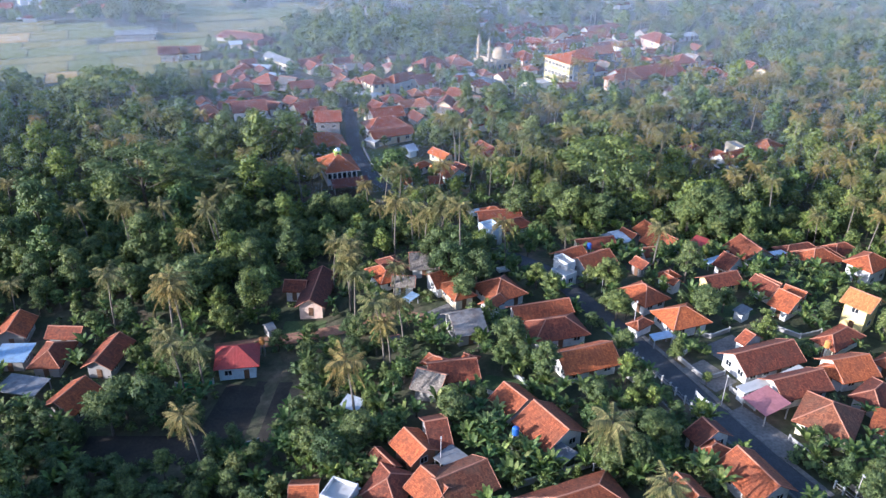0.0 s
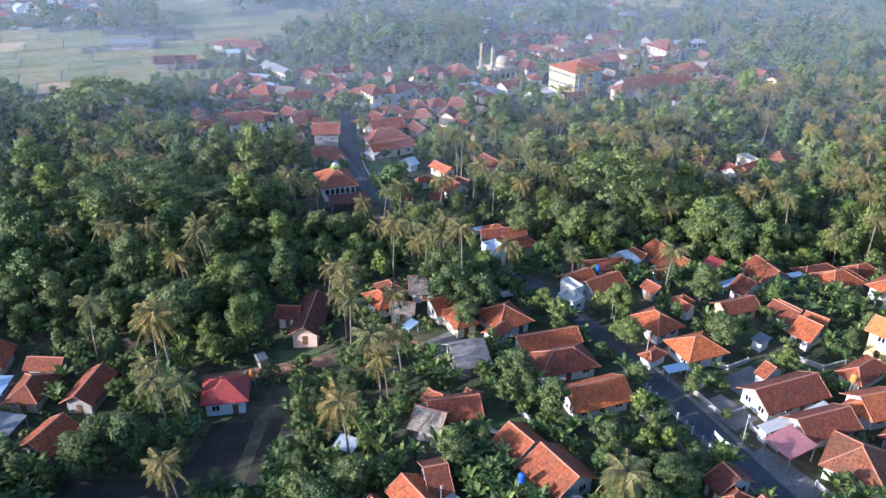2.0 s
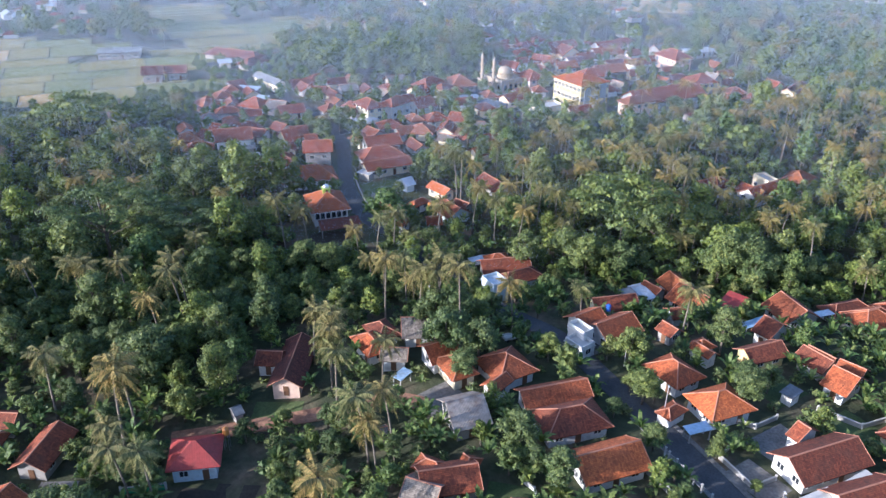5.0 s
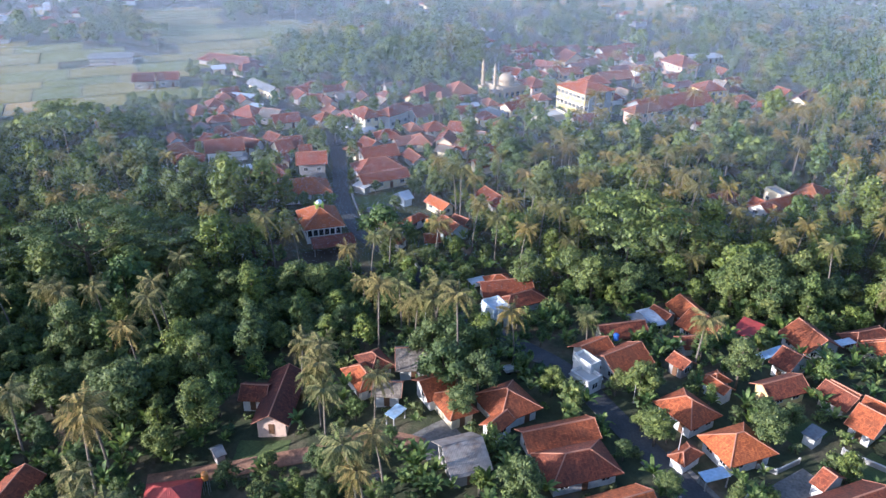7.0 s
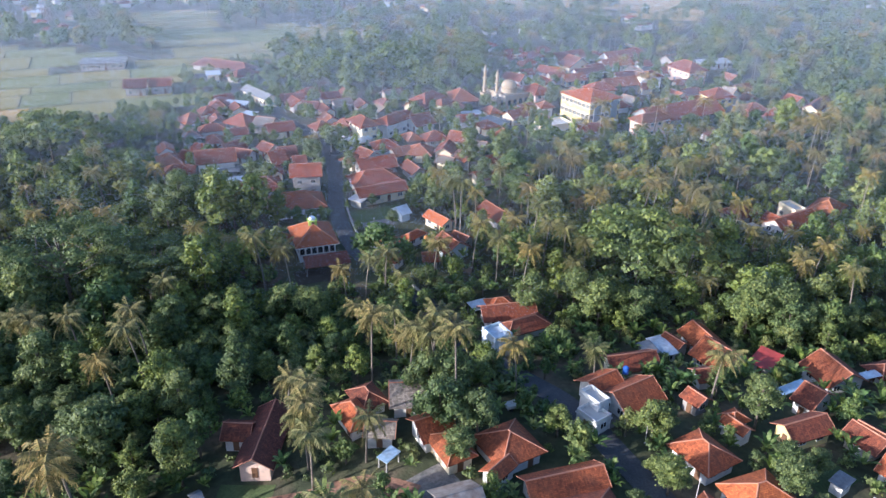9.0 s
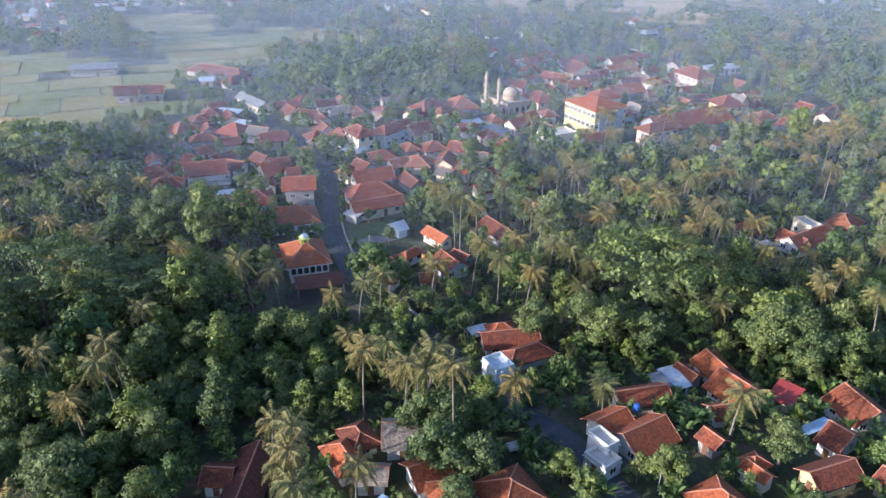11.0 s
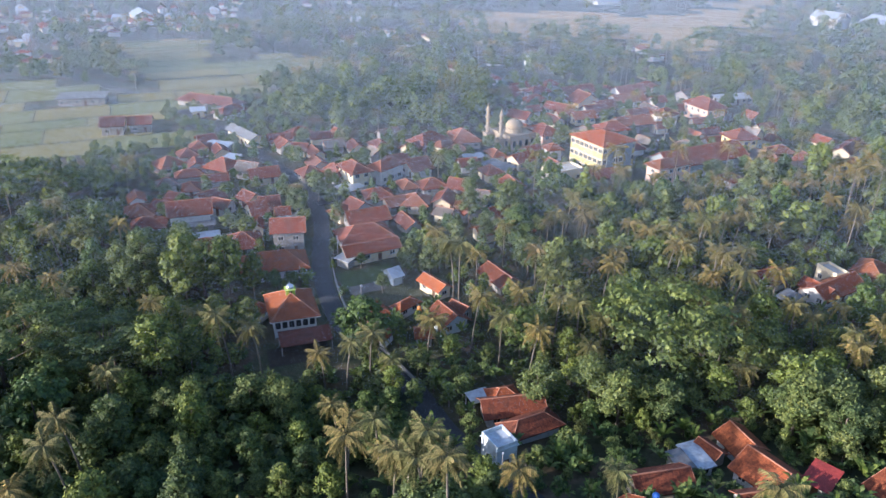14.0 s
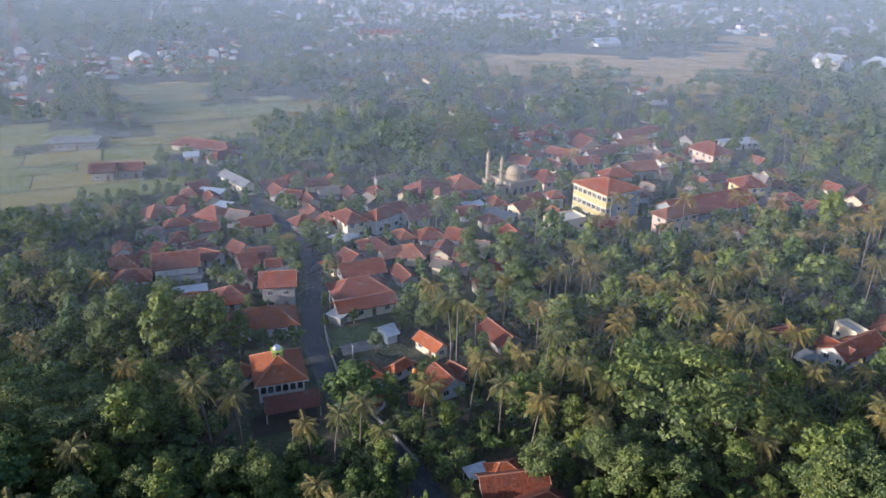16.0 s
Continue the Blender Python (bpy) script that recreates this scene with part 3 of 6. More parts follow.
house(22.1, 124.7, 18, 12.0, 8.0, 2.55, 'hip', 'white', 'old')
house(-13.2, 147.5, -58, 8.2, 5.5, 2.55, 'hip', 'white', 'tile')
house(-11.6, 152.0, -57, 7.0, 5.4, 2.55, 'hip', 'white', 'old')
house(-4.4, 152.1, 5, 6.7, 8.0, 2.72, 'gable', 'white', 'grey')
house(-8.4, 143.4, -2, 5.3, 5.0, 2.55, 'gable', 'white', 'grey')
house(-6.6, 137.6, -39, 2.2, 3.2, 2.04, 'flat', 'posts', 'blue')
house(-0.0, 143.1, 28, 6.4, 7.0, 2.72, 'gable', 'white', 'tile')
house(3.1, 138.4, 29, 5.5, 8.0, 2.72, 'hip', 'cream', 'bright')
house(10.4, 133.8, -40, 3.7, 5.1, 2.55, 'gableY', 'white', 'tile')
house(12.2, 139.2, 31, 8.8, 9.0, 2.63, 'hip', 'white', 'tile')
house(4.5, 125.7, 21, 6.8, 9.0, 2.72, 'gable', 'grey', 'rust')
house(-0.6, 113.2, -25, 5.4, 3.7, 2.55, 'hip', 'cream', 'tile')
house(5.0, 113.0, -20, 3.3, 4.8, 2.55, 'hip', 'cream', 'tile')
house(2.0, 110.5, 13, 9.1, 7.0, 2.55, 'gable', 'grey', 'old')
house(-1.6, 107.9, -20, 5.6, 7.0, 2.38, 'gable', 'grey', 'grey')
house(-3.7, 91.1, -53, 6.3, 6.0, 2.55, 'gable', 'brick', 'tile')
house(-0.6, 94.4, 16, 3.8, 8.0, 2.55, 'gable', 'grey', 'old')
house(-8.3, 89.0, -50, 5.5, 2.6, 2.38, 'gable', 'grey', 'tile')
house(-0.6, 82.3, -47, 6.0, 7.0, 2.55, 'gable', 'grey', 'tile')
house(3.4, 83.3, 31, 8.8, 8.0, 2.55, 'gable', 'grey', 'rusttile')
house(-7.3, 83.2, -22, 6.8, 8.0, 2.55, 'hip', 'grey', 'old')
house(2.0, 88.5, -45, 4.2, 4.0, 2.21, 'flat', 'posts', 'slate')
house(17.8, 95.4, -56, 8.7, 9.0, 2.72, 'gable', 'white', 'tile')
house(19.2, 89.7, -44, 3.4, 3.4, 2.38, 'flat', 'posts', 'slate')
house(12.7, 102.1, -53, 6.1, 7.0, 2.63, 'gable', 'white', 'tile')
house(19.7, 79.0, 23, 15.9, 9.0, 2.72, 'hip', 'white', 'tile')
house(43.1, 94.5, -66, 3.8, 7.0, 2.72, 'gable', 'white', 'old')
house(42.8, 90.9, -51, 3.4, 4.7, 2.8, 'hip', 'white', 'tile')
house(47.3, 85.1, -68, 9.0, 8.0, 2.8, 'gable', 'white', 'tile')
house(36.1, 81.9, -66, 5.0, 6.0, 2.55, 'gable', 'grey', 'tile')
house(-39.3, 120.0, 11, 8.5, 8.0, 3.2, 'hip', 'pale', 'red')
house(-27.6, 143.4, -2, 6.6, 15.0, 2.55, 'gableY', 'peach', 'dark')
house(-32.4, 145.0, -2, 5.0, 5.4, 2.55, 'gable', 'white', 'old')
house(-64.4, 120.4, -5, 6.2, 10.0, 2.72, 'gableY', 'grey', 'old')
house(-75.0, 119.9, 2, 6.3, 9.0, 2.72, 'hip', 'grey', 'tile')
house(-82.8, 120.0, 4, 6.5, 6.0, 2.72, 'flat', 'grey', 'blue')
house(-86.7, 128.7, 9, 6.4, 8.0, 2.72, 'gableY', 'grey', 'tile')
house(-65.5, 106.8, -17, 7.4, 8.0, 2.72, 'gableY', 'grey', 'tile')
house(-76.4, 110.7, -10, 8.1, 5.0, 2.38, 'flat', 'posts', 'slate')
house(-75.8, 127.7, -1, 7.1, 5.0, 2.55, 'gable', 'grey', 'old')
house(-15.3, 104.9, -24, 3.7, 3.0, 1.7, 'shed', 'posts', 'metal')
house(-14.3, 81.0, -21, 4.2, 4.0, 5, 'parapet', 'white', 'concrete')
house(-20.1, 83.9, 5, 4.5, 6.0, 2.55, 'gable', 'grey', 'tile')
house(-9.0, 122.7, 20, 2.0, 3.0, 2.04, 'gable', 'grey', 'grey')
house(-35.8, 131.9, 38, 1.9, 3.0, 1.87, 'gable', 'grey', 'slate')
house(15.0, 188.6, 13, 12.3, 7.0, 2.55, 'gable', 'white', 'old')
house(13.5, 192.1, 17, 6.2, 5.0, 2.55, 'hip', 'white', 'tile')
house(18.1, 183.0, 29, 11.5, 6.0, 2.38, 'hip', 'white', 'old')
house(9.0, 191.7, 28, 4.6, 3.5, 2.21, 'flat', 'posts', 'metal')
house(12.0, 174.2, 31, 4.1, 4.8, 5, 'parapet', 'pale', 'metal')
house(-41.5, 221.6, -27, 5.7, 6.0, 2.55, 'hip', 'white', 'tile')
house(-28.1, 210.4, 20, 11.1, 5.0, 2.38, 'shed', 'posts', 'dark')
house(-42.7, 244.5, 18, 17.2, 11.0, 2.89, 'hip', 'white', 'old')
house(-71.9, 268.4, 20, 12.4, 9.9, 5, 'gable', 'white', 'old')
house(-68.7, 264.6, 18, 9.9, 5.5, 3.06, 'flat', 'grey', 'slate')
house(-65.4, 257.9, 22, 9.8, 5.5, 2.55, 'flat', 'white', 'metal')
house(-70.2, 280.6, -40, 7.4, 8.1, 2.72, 'gableY', 'white', 'tile')
house(-65.1, 276.4, -21, 6.9, 6.6, 2.55, 'gable', 'white', 'tile')
house(-79.6, 279.0, -22, 5.1, 7.7, 2.55, 'gable', 'white', 'tile')
house(-87.7, 271.3, 21, 8.5, 8.8, 2.55, 'hip', 'white', 'tile')
house(-82.5, 274.5, -24, 4.6, 6.6, 2.55, 'gable', 'white', 'tile')
house(-82.4, 264.2, 16, 10.0, 7.7, 2.55, 'hip', 'white', 'old')
house(-58.3, 281.4, -39, 6.5, 6.5, 2.55, 'gable', 'cream', 'bright')
house(-54.2, 273.1, -58, 9.8, 5.4, 2.89, 'gableY', 'cream', 'tile')
house(-52.3, 266.5, 13, 3.7, 8.8, 2.55, 'gableY', 'cream', 'tile')
house(-51.6, 277.5, 22, 6.3, 8.8, 2.55, 'gable', 'white', 'tile')
house(-46.6, 272.4, 20, 4.5, 5.5, 2.89, 'gable', 'white', 'tile')
house(-43.5, 269.4, 12, 6.1, 5.5, 2.89, 'flat', 'grey', 'slate')
house(-41.6, 257.6, 11, 9.5, 8.8, 6.4, 'gable', 'white', 'bright')
house(-53.7, 255.7, 20, 10.6, 9.9, 2.55, 'hip', 'white', 'old')
house(-63.0, 252.4, 26, 11.9, 8.8, 2.55, 'hip', 'white', 'old')
house(-19.1, 253.7, 28, 15.8, 6.6, 2.89, 'gable', 'white', 'bright')
house(-21.6, 261.1, 24, 15.3, 9.9, 3.06, 'hip', 'white', 'tile')
house(-25.0, 249.0, -31, 4.9, 3.9, 2.38, 'flat', 'white', 'metal')
house(-12.0, 241.4, -52, 5.6, 3.7, 2.38, 'gableY', 'pale', 'metal')
house(-14.9, 222.3, -54, 8.2, 6.9, 2.55, 'hip', 'white', 'tile')
house(-7.7, 225.7, -41, 3.9, 7.1, 2.55, 'hip', 'white', 'tile')
house(-1.3, 236.1, -49, 8.8, 4.9, 2.55, 'gable', 'cream', 'bright')
house(2.2, 220.4, -56, 8.2, 8.0, 2.55, 'gable', 'pale', 'tile')
house(5.0, 224.4, -42, 5.4, 5.0, 2.55, 'gable', 'grey', 'old')
house(-11.8, 212.7, -25, 4.1, 5.2, 2.55, 'hip', 'white', 'tile')
house(-2.8, 213.4, 8, 4.3, 5.0, 2.55, 'gable', 'grey', 'tile')
house(14.7, 240.8, -58, 10.9, 7.0, 2.55, 'gable', 'white', 'bright')
house(-29.7, 274.9, -39, 6.1, 7.3, 2.55, 'hip', 'cream', 'tile')
house(-25.5, 276.8, -47, 7.2, 7.6, 2.89, 'gable', 'white', 'bright')
house(-22.3, 271.0, 27, 12.6, 8.8, 2.72, 'gable', 'white', 'old')
house(-20.4, 285.7, 18, 9.0, 7.7, 2.55, 'hip', 'white', 'old')
house(-15.1, 280.5, 35, 6.8, 6.6, 2.55, 'gable', 'white', 'tile')
house(-8.8, 281.9, -2, 8.6, 8.8, 2.55, 'hip', 'white', 'tile')
house(-0.3, 283.4, -12, 6.9, 8.8, 2.55, 'gableY', 'cream', 'bright')
house(4.6, 292.6, -21, 7.9, 7.8, 2.72, 'gable', 'white', 'bright')
house(-4.3, 293.4, 20, 8.8, 7.7, 2.55, 'hip', 'white', 'tile')
house(-0.0, 275.3, -23, 6.1, 5.5, 2.38, 'gable', 'cream', 'grey')
house(10.1, 286.7, -13, 6.9, 6.6, 2.38, 'gable', 'white', 'grey')
house(-43.9, 300.8, -54, 7.5, 7.7, 2.72, 'hip', 'white', 'bright')
house(-58.1, 298.4, 26, 9.7, 7.7, 2.55, 'gable', 'white', 'tile')
house(-36.5, 303.1, -21, 9.3, 8.8, 2.55, 'hip', 'white', 'old')
house(-29.0, 297.9, -56, 11.5, 7.8, 5.6, 'hip', 'white', 'old')
house(-29.7, 290.5, -42, 6.9, 7.1, 2.55, 'flat', 'posts', 'metal')
house(-19.7, 302.7, -38, 7.4, 11.9, 5, 'hip', 'white', 'bright')
house(-10.3, 308.1, -54, 9.8, 8.6, 2.89, 'gableY', 'white', 'old')
house(-12.3, 325.9, -45, 8.4, 7.8, 2.89, 'gableY', 'white', 'old')
house(-7.9, 333.1, -39, 8.7, 13.5, 4.4, 'hip', 'cream', 'red')
house(-2.1, 329.2, -38, 5.8, 8.4, 4, 'hip', 'cream', 'tile')
house(2.9, 328.3, 19, 7.5, 6.6, 2.55, 'hip', 'white', 'bright')
house(4.4, 340.6, 21, 12.1, 13.2, 2.89, 'hip', 'white', 'old')
house(16.8, 312.2, -48, 10.9, 6.4, 2.55, 'flat', 'grey', 'slate')
house(8.6, 321.1, 23, 7.6, 4.4, 2.55, 'flat', 'grey', 'metal')
house(13.9, 305.5, -57, 7.3, 6.9, 2.89, 'hip', 'white', 'bright')
house(-51.9, 325.1, -7, 6.5, 6.6, 2.55, 'gable', 'cream', 'tile')
house(34.6, 342.6, -64, 12.0, 9.0, 5.6, 'hip', 'peach', 'tile')
house(28.0, 371.6, -34, 9.5, 7.7, 2.89, 'gable', 'white', 'bright')
house(24.5, 318.0, -49, 7.5, 8.6, 2.89, 'gableY', 'cream', 'tile')
house(29.0, 328.3, 39, 6.7, 6.6, 2.55, 'gable', 'white', 'bright')
house(36.4, 327.5, 17, 6.0, 6.6, 4, 'hip', 'white', 'tile')
house(37.4, 306.9, -61, 7.1, 11.5, 4, 'parapet', 'white', 'concrete')
house(60.7, 350.6, 19, 11.9, 8.8, 5, 'hip', 'cream', 'bright')
house(70.8, 362.3, 22, 15.7, 8.8, 4, 'gable', 'white', 'tile')
house(56.4, 394.9, 28, 12.6, 9.9, 4, 'gableY', 'white', 'red')
house(55.7, 414.3, 29, 16.2, 8.8, 3.06, 'gable', 'white', 'bright')
house(44.8, 385.4, -34, 11.9, 7.7, 2.72, 'gable', 'white', 'tile')
house(45.9, 376.3, 18, 7.5, 7.7, 2.72, 'gable', 'white', 'old')
house(53.0, 373.7, 23, 10.7, 7.7, 2.72, 'gable', 'white', 'tile')
house(59.9, 384.7, 23, 11.7, 7.7, 2.72, 'gable', 'white', 'tile')
house(64.5, 391.9, 27, 10.1, 7.7, 2.72, 'gable', 'white', 'bright')
house(35.9, 398.8, 27, 10.7, 8.8, 2.72, 'hip', 'white', 'tile')
house(38.3, 415.0, 33, 11.5, 7.7, 2.72, 'hip', 'white', 'tile')
house(48.8, 399.3, -37, 6.0, 7.5, 2.55, 'flat', 'white', 'metal')
house(76.4, 402.6, 27, 16.4, 8.8, 2.89, 'gable', 'white', 'tile')
house(80.0, 418.2, 29, 16.0, 8.8, 2.89, 'gable', 'white', 'tile')
house(90.0, 428.5, 30, 11.2, 7.7, 2.72, 'hip', 'white', 'tile')
house(85.7, 372.8, -57, 7.8, 9.8, 5, 'hip', 'white', 'tile')
house(104.6, 383.8, -64, 15.9, 11.0, 6, 'hip', 'peach', 'tile')
house(106.7, 414.3, -47, 8.1, 14.4, 3.06, 'gableY', 'white', 'grey')
house(98.0, 390.4, 24, 8.8, 6.6, 2.72, 'gable', 'white', 'tile')
house(108.9, 386.5, 16, 9.4, 7.7, 2.72, 'gable', 'white', 'tile')
house(125.7, 411.7, 19, 17.5, 8.8, 2.89, 'flat', 'white', 'metal')
house(84.2, 319.1, 29, 34.7, 13.0, 4.8, 'gable', 'slatewall', 'red')
house(71.9, 307.9, -59, 7.3, 15.6, 6, 'hip', 'peach', 'tile')
house(104.9, 340.1, -73, 10.1, 10.6, 6, 'hip', 'yellow', 'tile')
house(110.0, 342.0, -42, 5.7, 12.6, 5, 'gable', 'cream', 'rust')
house(109.0, 326.1, -49, 7.7, 7.7, 2.89, 'gable', 'white', 'grey')
house(110.8, 322.3, -20, 8.6, 8.8, 2.89, 'hip', 'white', 'tile')
house(117.3, 333.8, 13, 8.7, 7.7, 2.89, 'hip', 'white', 'tile')
house(114.6, 315.4, 15, 11.8, 8.8, 2.72, 'gable', 'white', 'grey')
house(123.0, 320.7, 20, 8.7, 9.9, 3.06, 'gableY', 'white', 'tile')
house(141.9, 335.1, -41, 7.2, 17.2, 4, 'gableY', 'white', 'tile')
house(150.7, 402.6, -18, 5.1, 6.6, 2.89, 'gable', 'white', 'grey')
house(96.5, 457.0, 24, 8.5, 7.7, 2.89, 'hip', 'white', 'tile')
house(1.7, 453.4, 25, 8.3, 8.8, 4.5, 'hip', 'white', 'bright')
house(-45.0, 466.6, -14, 8.7, 8.8, 4, 'hip', 'white', 'bright')
house(99.3, 246.5, -70, 6.6, 3.8, 4.2, 'parapet', 'white', 'concrete')
house(92.7, 238.8, -59, 8.4, 6.0, 2.55, 'gable', 'grey', 'old')
house(97.3, 241.5, -65, 5.0, 7.8, 2.55, 'hip', 'grey', 'tile')
house(96.7, 239.6, 33, 16.6, 8.0, 2.55, 'gable', 'white', 'tile')
house(84.4, 233.9, -60, 6.0, 4.8, 2.21, 'shed', 'posts', 'slate')
house(83.8, 245.1, 33, 8.5, 8.0, 2.55, 'hip', 'grey', 'old')
house(111.0, 250.0, -41, 8.2, 9.9, 2.55, 'hip', 'grey', 'old')
house(-157.0, 387.0, 14, 20.0, 11.0, 3.4, 'flat', 'grey', 'slate')
house(-126.4, 346.0, 14, 9.2, 9.0, 3.6, 'gable', 'grey', 'dark')
house(-117.6, 349.6, 14, 9.0, 8.0, 3.4, 'gable', 'grey', 'dark')
house(-102.0, 386.0, -20, 30.0, 9.0, 2.3, 'hip', 'grey', 'dark')
house(-90.0, 371.5, 55, 13.0, 8.0, 2.3, 'hip', 'grey', 'dark')
house(-102.6, 370.8, 21, 6.3, 6.6, 2.89, 'flat', 'white', 'metal')
house(-74.5, 337.5, -47, 19.5, 6.0, 3.6, 'gable', 'cream', 'slate')
house(-86.4, 323.0, 14, 7.9, 8.8, 2.72, 'hip', 'cream', 'old')
house(-81.3, 327.7, -12, 9.6, 5.5, 2.55, 'flat', 'grey', 'metal')
house(-72.8, 304.8, -24, 10.9, 9.9, 2.72, 'hip', 'white', 'old')
house(-91.0, 305.0, -43, 8.8, 9.2, 2.89, 'hip', 'peach', 'tile')
house(-63.8, 302.4, -18, 8.0, 7.7, 2.89, 'gable', 'white', 'grey')
house(-88.4, 315.6, 31, 6.8, 7.7, 2.72, 'hip', 'white', 'old')
house(-72.8, 313.7, -16, 5.3, 5.5, 2.72, 'flat', 'white', 'metal')
house(-118.4, 289.2, 29, 7.5, 6.6, 2.55, 'gable', 'white', 'grey')
house(-77.6, 287.0, 18, 6.0, 7.7, 2.55, 'hip', 'white', 'old')
house(-36.1, 300.4, -35, 5.4, 5.5, 2.55, 'gable', 'white', 'tile')

# ---- the mosques, the school, the mast ----
GREENPAINT = plaster_material("lime_green_plaster", (0.50, 0.62, 0.10))
SILVER = plain_material("silver_dome_sheet", (0.75, 0.77, 0.8), 0.3, 0.8)
SCHOOLWALL = plaster_material("pale_yellow_plaster", (0.52, 0.43, 0.19))
CREAMSTONE = plaster_material("cream_minaret_plaster", (0.36, 0.29, 0.20))
REDSTEEL = plain_material("red_mast_steel", (0.34, 0.16, 0.13), 0.6, 0.0)
WHITESTEEL = plain_material("white_mast_steel", (0.50, 0.46, 0.46), 0.5, 0.2)
ARCHPANE = Solid().add([(math.cos(math.pi * k / 8) * 0.55 if 0 < k < 8 else (0.55 if k == 0 else -0.55), d, 0.5 + 0.55 * math.sin(math.pi * k / 8)) for d in (-0.03, 0.03) for k in range(9)]
                       + [(s, d, -0.8) for d in (-0.03, 0.03) for s in (-0.55, 0.55)],
                       [tuple(range(8, -1, -1)) + (19, 18)[::-1][::-1], (0, 8, 18, 19)[::1], tuple(range(9, 18)) + (20, 21)]).mesh("pane", PANE)


def dome(s, x, y, z, r, tall=1.0, rings=6, sides=14, onion=0.0):
    rows = []
    for i in range(rings + 1):
        a = math.pi / 2 * i / rings
        rr = r * (math.cos(a) + onion * math.sin(2 * a))
        rows.append((x, y, z + r * tall * math.sin(a), max(rr, 0.02)))
    return s.tube([(q[0], q[1], q[2]) for q in rows], [q[3] for q in rows], sides)


def mosque(x, y, yaw, L, W, eave):
    z = gz(x, y)
    ob = new("mosque")
    ob.matrix_basis = pose(x, y, z, 0, 0, yaw)
    FOOT.append((x, y, yaw, L + 1, W + 1))
    tagged(ob, "village mosque with pyramid tile roof and small silver dome", "mosque")
    inset = 1.0
    a, b = L / 2 - inset, W / 2 - inset
    child("wall", Solid().box(-a, -b, -2, a, b, eave - 0.1).mesh("wall", WALL["white"]), ob)
    body, caps = roof_parts("hip", L, W, eave, 33.0)
    child("roof", body.mesh("roof", ROOF["bright"], uv=True), ob)
    child("ridge_cap", caps.mesh("ridge_cap", CAP), ob)
    top = eave + min(L, W) / 2 * math.tan(radians(33)) - 0.9
    lantern = child("lantern", Solid().box(-1.0, -1.0, top, 1.0, 1.0, top + 1.5).box(-1.2, -1.2, top + 1.5, 1.2, 1.2, top + 1.65).mesh("lantern", GREENPAINT), ob, "lime green roof lantern")
    for turn in range(4):
        child("pane", ARCHPANE, lantern, "", pose(0, 0, top + 0.7, 0, 0, 90 * turn) @ pose(0, -1.03, 0) @ Matrix.Scale(0.6, 4))
    d = dome(Solid(), 0, 0, top + 1.65, 0.85, 1.15, onion=0.16)
    d.tube([(0, 0, top + 2.5), (0, 0, top + 3.7)], [0.06, 0.02], 5)
    child("dome", d.mesh("dome", SILVER, smooth=True), ob, "silver onion dome with a finial")
    for turn, length, deep in ((0, 2 * a, b), (90, 2 * b, a), (270, 2 * b, a)):
        n = 6
        for i in range(n):
            u = ((i + 0.5) / n - 0.5) * length
            child("window", ARCHPANE, ob, "dark arched window", pose(0, 0, 0, 0, 0, turn) @ pose(u, -deep - 0.02, eave - 1.7))
    for i in range(7):
        u = (i / 6 - 0.5) * 2 * a
        child("pilaster", Solid().box(u - 0.14, -b - 0.14, -1, u + 0.14, -b, eave - 0.15).mesh("pilaster", WALL["white"]), ob)
    child("fascia", Solid().box(-L / 2, -W / 2 - 0.02, eave - 0.36, L / 2, -W / 2 + 0.12, eave - 0.17).mesh("fascia", TRIM), ob)
    return ob


mosque(-33.1, 220.3, 20, 11.0, 13.0, 4.6)


def minaret(x, y, height):
    ob = new("minaret")
    ob.matrix_basis = pose(x, y, gz(x, y), 0, 0, 33)
    tagged(ob, "tall slim cream minaret with two balconies and a pointed top", "minaret", "minarets")
    FOOT.append((x, y, 0, 3, 3))
    h = height
    child("base", Solid().box(-1.3, -1.3, -1, 1.3, 1.3, h * 0.3).box(-1.6, -1.6, h * 0.3, 1.6, 1.6, h * 0.3 + 0.25).mesh("base", CREAMSTONE), ob)
    child("shaft", Solid().tube([(0, 0, h * 0.3 + 0.25), (0, 0, h * 0.62), (0, 0, h * 0.82)], [0.68, 0.62, 0.56], 10).mesh("shaft", CREAMSTONE, smooth=False), ob)
    for k in (0.42, 0.66):
        child("balcony", Solid().tube([(0, 0, h * k - 0.3), (0, 0, h * k), (0, 0, h * k + 0.5)], [0.65, 1.1, 1.1], 10).mesh("balcony", CREAMSTONE), ob)
    child("spire", Solid().tube([(0, 0, h * 0.82), (0, 0, h * 0.84), (0, 0, h * 0.93), (0, 0, h)], [0.95, 0.8, 0.35, 0.03], 10).mesh("spire", CREAMSTONE), ob)
    return ob


minaret(13.9, 341.5, 16.0)
minaret(18.3, 333.5, 16.0)


